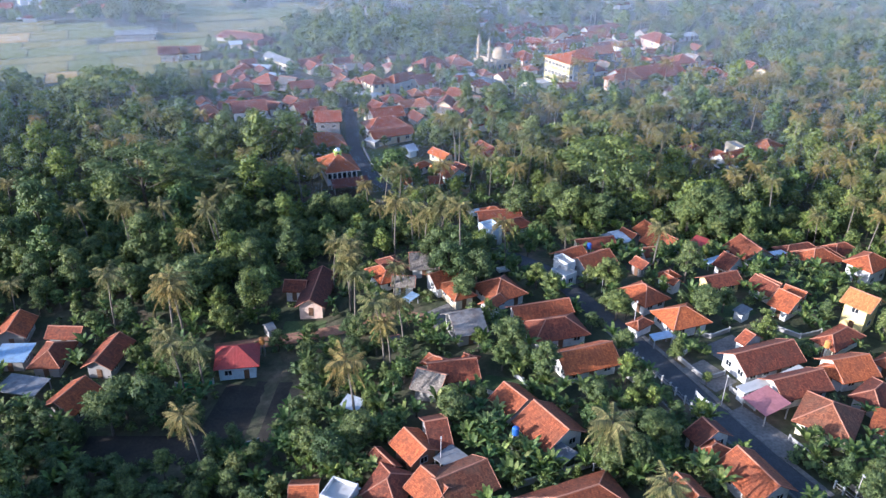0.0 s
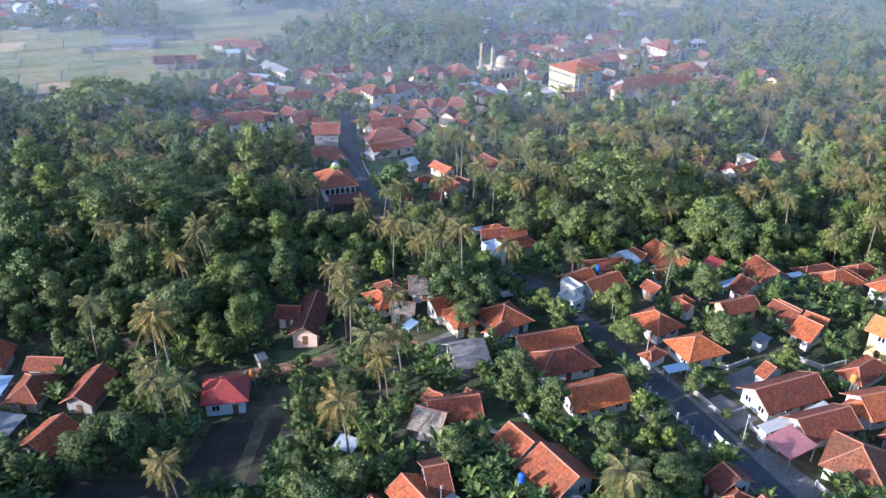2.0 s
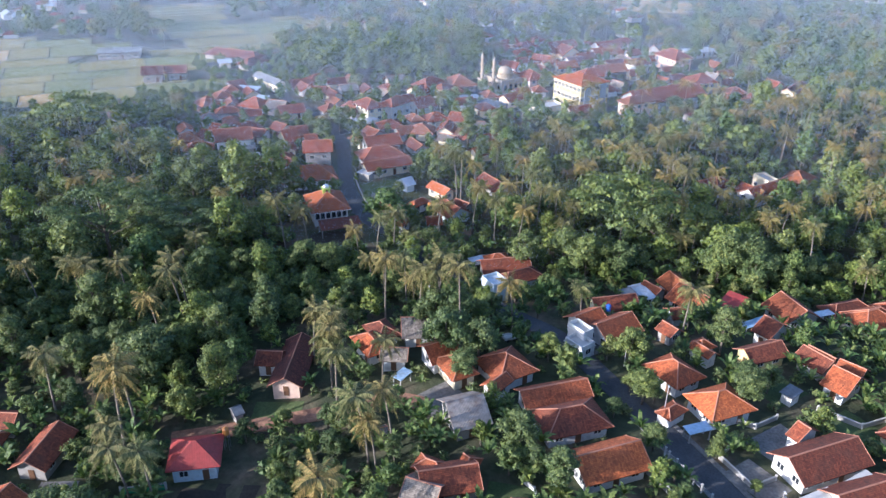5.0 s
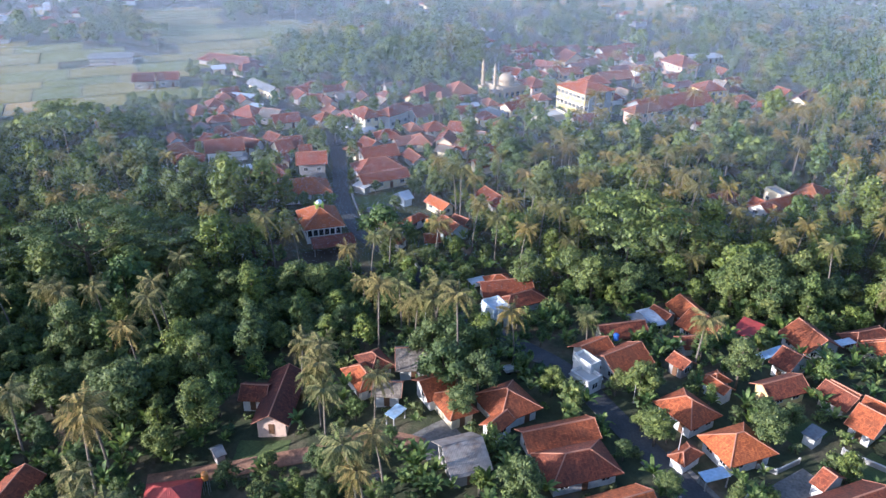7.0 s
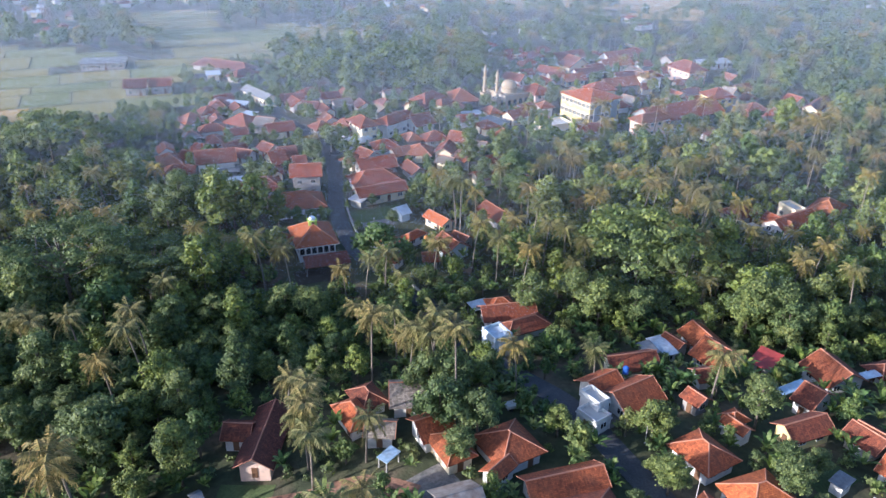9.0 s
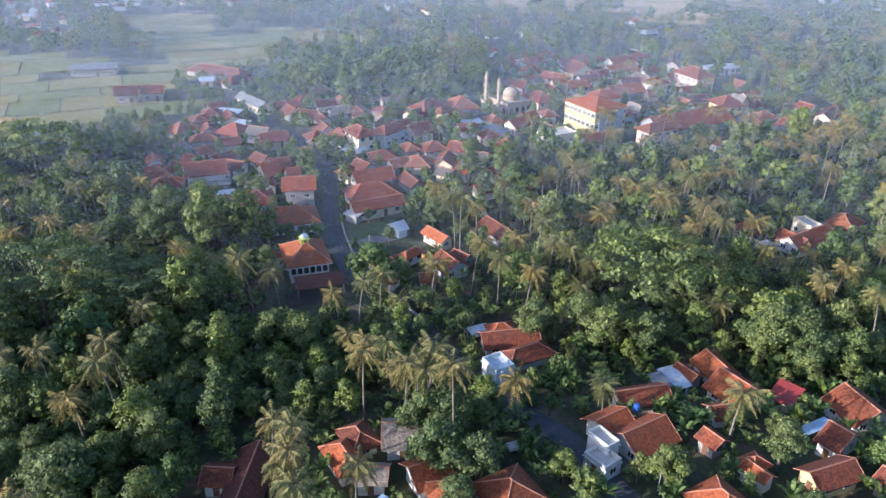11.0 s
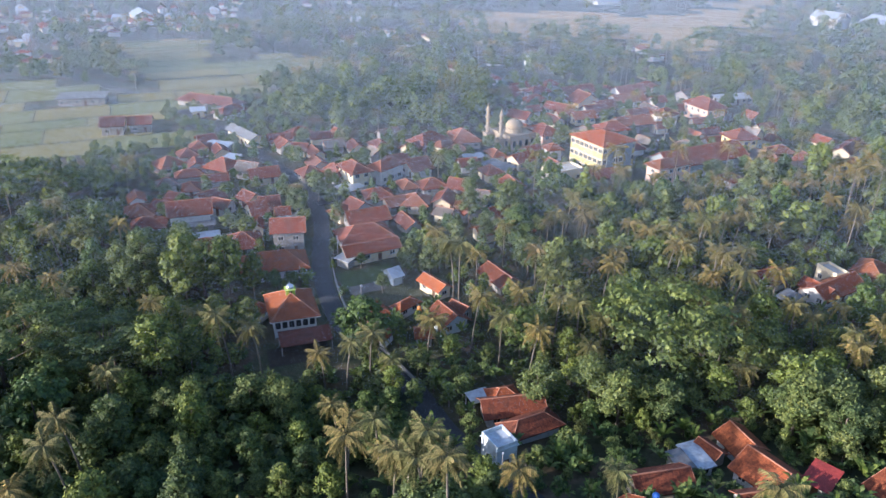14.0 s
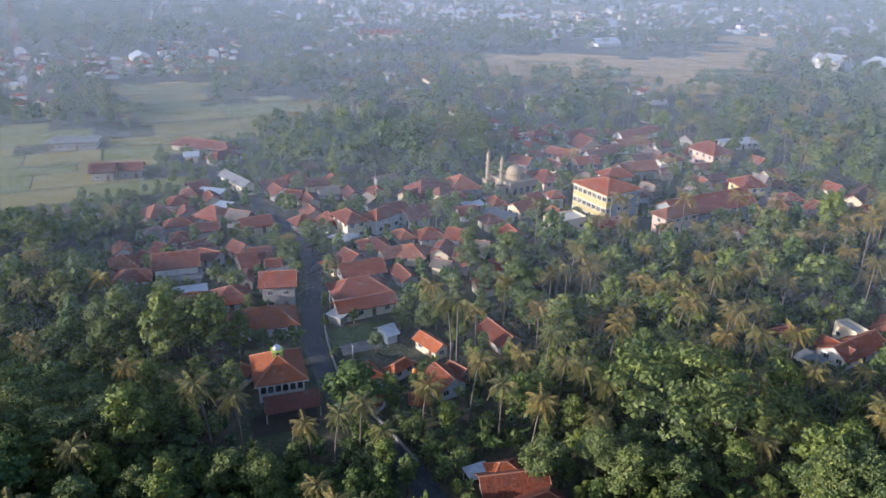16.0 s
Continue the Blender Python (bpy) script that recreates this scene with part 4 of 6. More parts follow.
def great_mosque(x, y, yaw):
    ob = new("great_mosque")
    ob.matrix_basis = pose(x, y, gz(x, y), 0, 0, yaw)
    FOOT.append((x, y, yaw, 13, 13))
    tagged(ob, "cream mosque with a large ribbed pale dome beside two minarets", "mosque")
    child("wall", Solid().box(-6, -6, -1, 6, 6, 5.0).box(-6.3, -6.3, 5.0, 6.3, 6.3, 5.4).mesh("wall", CREAMSTONE), ob)
    child("parapet", Solid().box(-6.3, -6.3, 5.4, 6.3, -6.1, 6.0).box(-6.3, 6.1, 5.4, 6.3, 6.3, 6.0).box(-6.3, -6.1, 5.4, -6.1, 6.1, 6.0).box(6.1, -6.1, 5.4, 6.3, 6.1, 6.0).mesh("parapet", CREAMSTONE), ob)
    child("drum", Solid().tube([(0, 0, 5.4), (0, 0, 7.0)], [3.2, 3.2], 16).mesh("drum", CREAMSTONE), ob)
    child("dome", dome(Solid(), 0, 0, 7.0, 3.1, 1.0, 7, 20, 0.08).tube([(0, 0, 10.0), (0, 0, 11.3)], [0.1, 0.03], 5).mesh("dome", CREAMSTONE, smooth=True), ob, "pale cream dome with a finial")
    for turn in (0, 90, 180, 270):
        for i in range(4):
            child("window", ARCHPANE, ob, "dark arched window", pose(0, 0, 0, 0, 0, turn) @ pose((i - 1.5) * 2.7, -6.03, 2.6) @ Matrix.Scale(1.3, 4))
    return ob


great_mosque(23.5, 341.5, -57)


def school(x, y, yaw, L, W, eave):
    """Three storeys with window bands between pale ledges."""
    ob = new("school_building")
    ob.matrix_basis = pose(x, y, gz(x, y), 0, 0, yaw)
    FOOT.append((x, y, yaw, L, W))
    tagged(ob, "three-storey pale yellow school building with a red hipped roof", "school building")
    a, b = L / 2 - 0.6, W / 2 - 0.6
    child("wall", Solid().box(-a, -b, -2, a, b, eave - 0.1).mesh("wall", SCHOOLWALL), ob)
    body, caps = roof_parts("hip", L, W, eave, 17.0)
    child("roof", body.mesh("roof", ROOF["tile"], uv=True), ob)
    child("ridge_cap", caps.mesh("ridge_cap", CAP), ob)
    for k in range(3):
        z = k * eave / 3
        for turn, length, deep in ((0, 2 * a, b), (90, 2 * b, a)):
            at = pose(0, 0, 0, 0, 0, turn)
            child("ledge", Solid().box(-length / 2, -deep - 0.22, z + 3.0, length / 2, -deep, z + 3.16).mesh("ledge", WALL["white"]), ob, "", at)
            n = int(length / 2.15)
            for i in range(n):
                w = child("window", WINDOW_FRAME, ob, "", at @ pose(((i + 0.5) / n - 0.5) * length, -deep - 0.02, z + 1.95) @ Matrix.Scale(1.25, 4))
                child("pane", WINDOW_PANE, w)
    for u in (-0.28, 0.28):
        child("stair_tower", Solid().box(a, u * 2 * b - 1.4, -1, a + 0.5, u * 2 * b + 1.4, eave - 0.5).mesh("stair_tower", WALL["slatewall"]), ob, "blue-grey stair window strip")
    return ob


school(51.6, 317.7, -57, 16.9, 15.4, 11.3)


def lattice_mast(x, y, height):
    ob = new("radio_mast")
    ob.matrix_basis = pose(x, y, gz(x, y))
    FOOT.append((x, y, 0, 8, 8))
    tagged(ob, "tall red and white steel lattice radio mast", "radio mast")
    n = 7
    for k in range(n):
        z0, z1 = height * k / n, height * (k + 1) / n
        w0, w1 = 2.2 - 1.7 * k / n, 2.2 - 1.7 * (k + 1) / n
        c0 = [(-w0, -w0, z0), (w0, -w0, z0), (w0, w0, z0), (-w0, w0, z0)]
        c1 = [(-w1, -w1, z1), (w1, -w1, z1), (w1, w1, z1), (-w1, w1, z1)]
        for i in range(4):
            j = (i + 1) % 4
            paint = REDSTEEL if k % 2 == 0 else WHITESTEEL
            child("leg", Solid().tube([c0[i], c1[i]], [0.09, 0.09], 4).mesh("leg", paint), ob)
            for p, q in ((c0[i], c1[j]), (c0[j], c1[i]), (c1[i], c1[j])):
                child("brace", Solid().beam(p, q, 0.06, 0.06).mesh("brace", paint), ob)
    child("antenna", Solid().tube([(0, 0, height), (0, 0, height + 6)], [0.12, 0.04], 5).mesh("antenna", WHITESTEEL), ob)
    return ob


lattice_mast(-235, 492, 48)

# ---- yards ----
# the forecourt's shade is put into its dark colour
patch("yard", -29.0, 207.5, 20, 13, 7, SHADEDSOIL, "forecourt of the mosque, coloured dark as in shade", "yard")
patch("lawn", -18.5, 243.5, 24, 15, 9, GRASS, "mown green lawn behind a low road wall", "lawn")
patch("slab", -18.0, 237.2, 28, 9.5, 4.5, PAVING, "grey concrete slab beside the lawn", "slab", 0.25)
patch("slab", 0.5, 132.5, -55, 7, 8, PAVING, "pale cracked concrete drying yard", "yard")
# two soil plots with the shade over them painted into the colour
patch("yard", -31.8, 107.0, 84, 18, 8, SHADEDSOIL, "bare garden soil with patchy grass, darkened as in shade", "plot", 0.02)
patch("yard", -38.2, 106.5, 84, 17, 6, SHADEDSOIL, "bare dark soil plot, shade painted in, beside the red-roofed house", "plot")
patch("yard", 49.6, 113.7, -57, 8, 6, PAVING, "paved front yard with a small hedge", "yard")
patch("yard", 53.5, 98.5, -57, 12, 6, PAVING, "paved front yard beside the road", "yard")
patch("yard", 56.0, 122.5, 32, 9, 6, PAVING, "grey paved yard between houses", "yard")
patch("lawn", 11.2, 109.4, -12, 7, 5, GRASS, "round green garden plot edged by a low wall", "lawn")
patch("yard", 27.5, 148.5, 35, 9, 6, PAVING, "paved forecourt of the white house", "yard")
patch("yard", -29.0, 133.5, -3, 9, 5, GRASS, "grassy yard before the dark-roofed house", "yard")
patch("yard", 61.0, 137.0, -57, 8, 8, GRASS, "grassy vegetable garden", "garden")
patch("yard", 70.0, 126.0, -57, 8, 8, GRASS, "grassy vegetable garden", "garden")


# a dark patch laid where tree shade falls
patch("yard", -49.0, 97.0, 2, 22, 7, SHADEDSOIL, "bare garden plot coloured dark to stand for tree shade", "plot", 0.11)
patch("yard", -60.0, 112.5, 4, 6, 7, PAVING, "grey paved yard between the houses", "yard")


def low_wall(pts, height, label, paint=None):
    """A garden wall with a pale coping and posts."""
    ob = new("garden_wall")
    FENCE.append(ob)
    tagged(ob, label, "garden wall")
    s, cope = Solid(), Solid()
    for (x0, y0), (x1, y1) in zip(pts, pts[1:]):
        z = min(gz(x0, y0), gz(x1, y1))
        s.beam((x0, y0, z + height * 0.3), (x1, y1, z + height * 0.3), 0.22, height)
        cope.beam((x0, y0, z + height * 1.02), (x1, y1, z + height * 1.02), 0.3, 0.1)
    child("wall", s.mesh("wall", paint or WALL["grey"]), ob)
    child("coping", cope.mesh("coping", ROOF["concrete"]), ob)
    for x, y in pts:
        child("post", Solid().box(x - 0.14, y - 0.14, gz(x, y) - 0.6, x + 0.14, y + 0.14, gz(x, y) + height + 0.3).mesh("post", ROOF["concrete"]), ob)
    return ob


FENCE = []
low_wall([(11.5, 84.5), (15.5, 86.2), (19.5, 87.8), (23.5, 89.4), (27.0, 90.8)], 1.2, "grey garden wall with white posts behind a roof")
low_wall([(32.5, 115.5), (35.0, 111.0), (37.5, 106.5), (39.6, 102.0), (41.0, 98.5)], 1.1, "grey roadside garden wall with white posts")
low_wall([(48.0, 121.5), (45.2, 118.5), (48.2, 112.0), (52.4, 114.0)], 0.9, "low grey front-yard wall with white posts")
low_wall([(52.0, 109.5), (54.5, 104.0)], 0.9, "low grey front-yard wall with white posts")
low_wall([(57.5, 96.5), (60.0, 91.5), (62.5, 86.5), (65.0, 81.5)], 0.9, "low pale roadside wall with posts")
low_wall([(66.0, 131.0), (71.5, 126.5), (76.5, 128.5)], 1.0, "grey garden wall round a vegetable plot")
low_wall([(7.6, 107.6), (9.6, 106.6), (12.0, 106.2), (14.2, 106.9), (15.4, 108.6), (15.0, 110.6), (13.6, 112.2)], 0.7, "low pale curved kerb wall round a green plot", WALL["white"])
GREENWALL = plaster_material("green_painted_wall", (0.06, 0.30, 0.13))
low_wall([(-49.5, 113.6), (-46.0, 114.2), (-42.8, 114.8)], 1.3, "green painted garden wall by the red-roofed house", GREENWALL)
low_wall([(-33.5, 97.6), (-30.5, 98.2)], 1.6, "short green painted wall at a plot corner", GREENWALL)
low_wall([(47.0, 129.0), (53.5, 126.0), (58.0, 128.5)], 0.9, "grey yard wall beside the tiled house")


def street_pole(x, y, height):
    ob = new("street_lamp")
    ob.matrix_basis = pose(x, y, gz(x, y))
    tagged(ob, "slim white street lamp pole with a small lamp head", "street lamp")
    child("pole", Solid().tube([(0, 0, -0.5), (0, 0, height)], [0.09, 0.06], 7).mesh("pole", WHITESTEEL), ob)
    child("lamp_head", Solid().box(-0.1, -0.45, height - 0.05, 0.1, 0.1, height + 0.08).mesh("lamp_head", TRIM), ob)
    return ob


for px, py, ph in ((0.3, 88.5, 6.5), (34.8, 143.0, 7.0), (-2.5, 161.5, 8.0), (12.0, 165.5, 7.5), (49.0, 105.0, 6.5), (61.0, 82.0, 6.5), (-27.5, 252.0, 7.0), (-18.0, 226.0, 7.0), (38.5, 128.0, 7.0)):
    street_pole(px, py, ph)


def parked_truck(x, y, yaw):
    ob = new("pickup_truck")
    ob.matrix_basis = pose(x, y, gz(x, y) + 0.12, 0, 0, yaw)
    tagged(ob, "small teal and white pickup truck parked at the roadside", "pickup truck")
    teal, tyre = plain_material("teal_car_paint", (0.08, 0.30, 0.32), 0.3), plain_material("tyre_rubber", (0.02, 0.02, 0.02), 0.8)
    child("bed", Solid().box(-2.2, -0.8, 0.55, 0.4, 0.8, 0.7).box(-2.2, -0.8, 0.7, 0.4, -0.72, 1.15).box(-2.2, 0.72, 0.7, 0.4, 0.8, 1.15).box(-2.2, -0.72, 0.7, -2.12, 0.72, 1.15).mesh("bed", TRIM), ob, "white open load bed")
    child("cab", Solid().prism([(0.45, 0.5), (2.1, 0.5), (2.1, 1.05), (1.75, 1.15), (1.45, 1.75), (0.5, 1.75)], -0.78, 0.78).mesh("cab", teal), ob, "teal cab", pose(0, 0, 0, 0, 0, -90))
    child("windscreen", Solid().add([(1.77, -0.7, 1.17), (1.77, 0.7, 1.17), (1.48, 0.65, 1.7), (1.48, -0.65, 1.7), (1.74, -0.7, 1.15), (1.74, 0.7, 1.15), (1.45, 0.65, 1.68), (1.45, -0.65, 1.68)],
                                   [(0, 1, 2, 3), (7, 6, 5, 4), (0, 4, 5, 1), (1, 5, 6, 2), (2, 6, 7, 3), (3, 7, 4, 0)]).mesh("windscreen", PANE), ob)
    for wx in (-1.5, 1.4):
        for wy in (-0.72, 0.72):
            child("wheel", Solid().tube([(0, 0, -0.1), (0, 0, 0.1)], [0.32, 0.32], 12).mesh("wheel", tyre), ob, "", pose(wx, wy, 0.32, 90, 0, 0))
    return ob


parked_truck(14.6, 151.8, 22)


def banner(x, y, yaw):
    """A white cloth slung between two poles, sagging in the middle."""
    ob = new("banner")
    ob.matrix_basis = pose(x, y, gz(x, y), 0, 0, yaw)
    tagged(ob, "white cloth banner sagging between two thin poles", "banner")
    s = Solid()
    n = 8
    v = []
    for i in range(n + 1):
        u = i / n * 2 - 1
        z = 1.5 + 0.55 * u * u
        v += [(u * 2.3, 0.02, z), (u * 2.3, 0.02, z + 0.9), (u * 2.3, -0.02, z), (u * 2.3, -0.02, z + 0.9)]
    f = []
    for i in range(n):
        k = 4 * i
        f += [(k + 4, k, k + 1, k + 5), (k + 2, k + 6, k + 7, k + 3), (k + 1, k + 3, k + 7, k + 5), (k, k + 4, k + 6, k + 2)]
    child("cloth", s.add(v, f).mesh("cloth", TRIM), ob)
    for u in (-2.35, 2.35):
        child("pole", Solid().tube([(u, 0, -0.4), (u, 0, 3.2)], [0.05, 0.04], 6).mesh("pole", POST), ob)
    return ob


banner(45.6, 103.6, -57)


def water_tank(x, y, z, colour):
    ob = new("water_tank")
    ob.matrix_basis = pose(x, y, gz(x, y))
    tagged(ob, f"{'blue' if colour == 'blue' else 'orange'} plastic water tank on a steel stand", "water tank")
    m = plain_material(colour + "_tank_plastic", (0.04, 0.12, 0.42) if colour == "blue" else (0.6, 0.25, 0.06), 0.4)
    child("tank", Solid().tube([(0, 0, z), (0, 0, z + 1.2), (0, 0, z + 1.4), (0, 0, z + 1.5)], [0.55, 0.55, 0.35, 0.15], 12).mesh("tank", m), ob)
    for sx in (-0.4, 0.4):
        for sy in (-0.4, 0.4):
            child("leg", Solid().box(sx - 0.05, sy - 0.05, -0.5, sx + 0.05, sy + 0.05, z).mesh("leg", POST), ob)
    return ob


water_tank(34.2, 158.2, 4.2, "blue")
water_tank(-4.2, 221.5, 3.0, "orange")
water_tank(12.0, 92.6, 3.6, "blue")
water_tank(72.5, 118.5, 3.6, "orange")
water_tank(-35.6, 124.6, 3.0, "orange")


def post_fence(pts, count, height):
    """A row of pale concrete posts with two thin rails."""
    ob = new("fence")
    tagged(ob, "row of pale concrete fence posts with thin rails beside the road", "fence")
    line = spline(pts, 0.5)
    spots = [line[int(i * (len(line) - 1) / (count - 1))] for i in range(count)]
    for k, (x, y) in enumerate(spots):
        child("post", Solid().box(-0.12, -0.12, -0.5, 0.12, 0.12, height).box(-0.16, -0.16, height, 0.16, 0.16, height + 0.1).mesh("post", ROOF["concrete"]), ob, "", pose(x, y, gz(x, y), 0, 0, 25 + 7 * (k % 3)))
    for (x0, y0), (x1, y1) in zip(spots, spots[1:]):
        for z in (0.5, 1.0):
            child("rail", Solid().beam((x0, y0, gz(x0, y0) + z * height * 0.85), (x1, y1, gz(x1, y1) + z * height * 0.85), 0.07, 0.07).mesh("rail", POST), ob)
    return ob


post_fence([(36.6, 119.0), (41.4, 108.2), (44.6, 100.4)], 12, 1.7)
post_fence([(60.2, 86.0), (63.8, 78.6), (67.0, 72.0)], 8, 1.4)
post_fence([(24.0, 88.6), (28.5, 90.4), (33.0, 92.2)], 7, 1.5)

# houses packed between the others in the heart of the village
infill = random.Random(64)


def packed(x0, x1, y0, y1, tries, most):
    made = 0
    for _ in range(tries):
        x, y = infill.uniform(x0, x1), infill.uniform(y0, y1)
        L, W = infill.uniform(6.5, 10.0), infill.uniform(5.5, 7.5)
        yaw = infill.choice((-57, 33, 24, -64)) + infill.uniform(-4, 4)
        reach = math.hypot(L, W) / 2
        if made >= most or any(math.hypot(f[0] - x, f[1] - y) < (f[3] + f[4]) / 4 + reach * 0.72 for f in FOOT):
            continue
        if any(np.min(np.hypot(m[:, 0] - x, m[:, 1] - y)) < w / 2 + reach * 0.85 for m, w in WAYS) or any(math.hypot(q[0] - x, q[1] - y) < 9 for q in YARDS):
            continue
        house(round(x, 1), round(y, 1), round(yaw), round(L, 1), round(W, 1), 2.45, infill.choice(("hip", "gable", "gable")), infill.choice(("white", "cream", "grey", "grey")), infill.choice(("old", "old", "tile", "tile", "grey")))
        made += 1


packed(-92, -40, 262, 345, 900, 15)
packed(-36, 22, 262, 350, 900, 14)
packed(25, 92, 300, 430, 1200, 24)
packed(92, 140, 315, 420, 700, 9)

# the rice land
FIELDS = [[(-330, 290), (-138, 293), (-119, 301), (-123, 320), (-108, 324), (-101, 347), (-117, 368), (-121, 389), (-99, 403), (-85, 397), (-79, 422), (-64, 477), (-66, 494), (-101, 494),
           (-124, 478), (-147, 501), (-163, 538), (-218, 539), (-196, 496), (-160, 444), (-142, 409), (-181, 416), (-330, 420)],
          [(-12, 622), (37, 566), (54, 563), (79, 583), (103, 574), (127, 526), (137, 523), (162, 565), (238, 676), (297, 815), (225, 815), (215, 731), (183, 692), (137, 655), (84, 679), (35, 665), (-12, 674)],
          [(-175, 568), (-142, 572), (-95, 595), (-84, 626), (-12, 622), (-12, 674), (-85, 658), (-100, 624), (-154, 617), (-185, 603)]]


def inside(poly, x, y):
    hit = False
    for (x0, y0), (x1, y1) in zip(poly, poly[1:] + poly[:1]):
        if (y0 > y) != (y1 > y) and x < (x1 - x0) * (y - y0) / (y1 - y0) + x0:
            hit = not hit
    return hit


# far houses on the plain
far_rng = random.Random(31)


far_walls = {"white": Solid(), "cream": Solid()}
far_roofs = {k: Solid() for k in ("tile", "old", "grey", "metal")}


def far_house(x, y, yaw, L, W, eave, wall, roof):
    FOOT.append((x, y, yaw, L, W))
    at = pose(x, y, gz(x, y), 0, 0, yaw)
    w = Solid().box(-L / 2 + 0.4, -W / 2 + 0.4, -1, L / 2 - 0.4, W / 2 - 0.4, eave - 0.1)
    far_walls[wall].add([at @ Vector(p) for p in w.v], w.f)
    body, _ = roof_parts(far_rng.choice(["hip", "gable"]) if roof != "metal" else "gable", L, W, eave, 26.0)
    far_roofs[roof].add([at @ Vector(p) for p in body.v], body.f)


def far_hamlet(cx, cy, rx, ry, n, big=0.1):
    placed = 0
    for _ in range(n * 6):
        if placed >= n:
            break
        x, y = cx + far_rng.gauss(0, rx), cy + far_rng.gauss(0, ry)
        if any(abs(f[0] - x) + abs(f[1] - y) < 11 for f in FOOT) or any(inside(p, x, y) for p in FIELDS):
            continue
        large = far_rng.random() < big
        L = far_rng.uniform(14, 24) if large else far_rng.uniform(6.5, 11)
        far_house(x, y, far_rng.choice([-57, 33, 20, -70]) + far_rng.uniform(-6, 6), L, L * far_rng.uniform(0.55, 0.8), far_rng.choice((2.4, 2.6, 2.8, 3.0) if y < 800 else (2.5, 2.7, 3.0, 5.2)),
                  far_rng.choice(["white", "white", "cream"]), far_rng.choice(["metal", "metal", "grey"] if large else ["tile", "tile", "old", "old", "grey", "metal"]))
        placed += 1


far_hamlet(-262, 470, 30, 26, 30, 0.04)
far_hamlet(-250, 575, 45, 22, 34, 0.05)
far_hamlet(-55, 535, 30, 18, 4, 0.0)
far_hamlet(-180, 640, 60, 35, 26, 0.03)
far_hamlet(-60, 560, 50, 30, 5, 0.0)
far_hamlet(-120, 900, 160, 60, 110, 0.1)
far_hamlet(150, 920, 150, 60, 120, 0.15)
far_hamlet(30, 1060, 260, 50, 110, 0.1)
far_hamlet(400, 860, 60, 70, 26, 0.3)
far_hamlet(320, 640, 40, 50, 14, 0.2)
far_hamlet(20, 480, 40, 20, 6, 0.0)
far_house(262, 632, -57, 22, 16, 7.0, "white", "metal")
far_house(300, 600, -57, 26, 14, 5.0, "white", "metal")
far_house(-60, 745, 5, 60, 14, 5.0, "cream", "tile")
far_house(60, 905, 5, 46, 14, 4.5, "cream", "metal")
far_house(120, 990, -10, 44, 22, 5.0, "cream", "grey")

for key, solid in far_walls.items():
    tagged(new("distant_house_walls", solid.mesh("distant_house_walls", WALL[key])), f"{WALL_WORDS[key]} walls of the distant houses on the plain", "distant houses", kind="stuff")
for key, solid in far_roofs.items():
    tagged(new("distant_house_roofs", solid.mesh("distant_house_roofs", ROOF[key], uv=True)), f"{ROOF_WORDS[key]} roofs of the distant houses on the plain", "distant houses", kind="stuff")

# ---- plants ----
rng = np.random.default_rng(5)


def leaf_tris(centres, normals, size, r):
    """One three-cornered leaf clump at each centre, about square to its normal, uneven in shape."""
    n = len(centres)
    nrm = normals / (np.linalg.norm(normals, axis=1, keepdims=True) + 1e-9)
    ref = r.normal(size=(n, 3))
    a = np.cross(nrm, ref)
    a /= np.linalg.norm(a, axis=1, keepdims=True) + 1e-9
    b = np.cross(nrm, a)
    s = (size * r.uniform(0.7, 1.35, n))[:, None]
    w = s * r.uniform(0.55, 0.95, n)[:, None]
    return np.stack([centres - a * s * 0.55 - nrm * s * 0.15, centres - b * w * 0.6 + a * s * 0.3, centres + a * s * 0.45 + b * w * 0.6], 1).reshape(-1, 3)


def crown_points(r, lobes, count):
    """Places and outward ways on the skins of some lobes (x, y, z, rx, rz)."""
    lobes = np.array(lobes)
    area = lobes[:, 3] * lobes[:, 4]
    which = r.choice(len(lobes), count, p=area / area.sum())
    d = r.normal(size=(count, 3))
    d[:, 2] = np.where(d[:, 2] < -0.25 * abs(d[:, 2]).mean(), -d[:, 2] * r.choice([1, -1], count, p=[0.75, 0.25]), d[:, 2])
    d /= np.linalg.norm(d, axis=1, keepdims=True)
    depth = r.uniform(0.74, 1.22, count)[:, None]
    lb = lobes[which]
    return lb[:, :3] + d * depth * np.stack([lb[:, 3], lb[:, 3], lb[:, 4]], -1), d


ICO_V = np.array([(math.cos(k * math.tau / 5 + (0.5 if low else 0) * math.tau / 5) * 0.894, math.sin(k * math.tau / 5 + (0.5 if low else 0) * math.tau / 5) * 0.894, -0.447 if low else 0.447)
                  for low in (0, 1) for k in range(5)] + [(0, 0, 1), (0, 0, -1)])
ICO_F = ([(10, k, (k + 1) % 5) for k in range(5)] + [(k, 5 + k, (k + 1) % 5) for k in range(5)] + [((k + 1) % 5, 5 + k, 5 + (k + 1) % 5) for k in range(5)]
         + [(11, 5 + (k + 1) % 5, 5 + k) for k in range(5)])


OCT_V = np.array([(1, 0, 0), (0, 1, 0), (-1, 0, 0), (0, -1, 0), (0, 0, 1), (0, 0, -1)]) * 1.1
OCT_F = [(k, (k + 1) % 4, 4) for k in range(4)] + [((k + 1) % 4, k, 5) for k in range(4)]


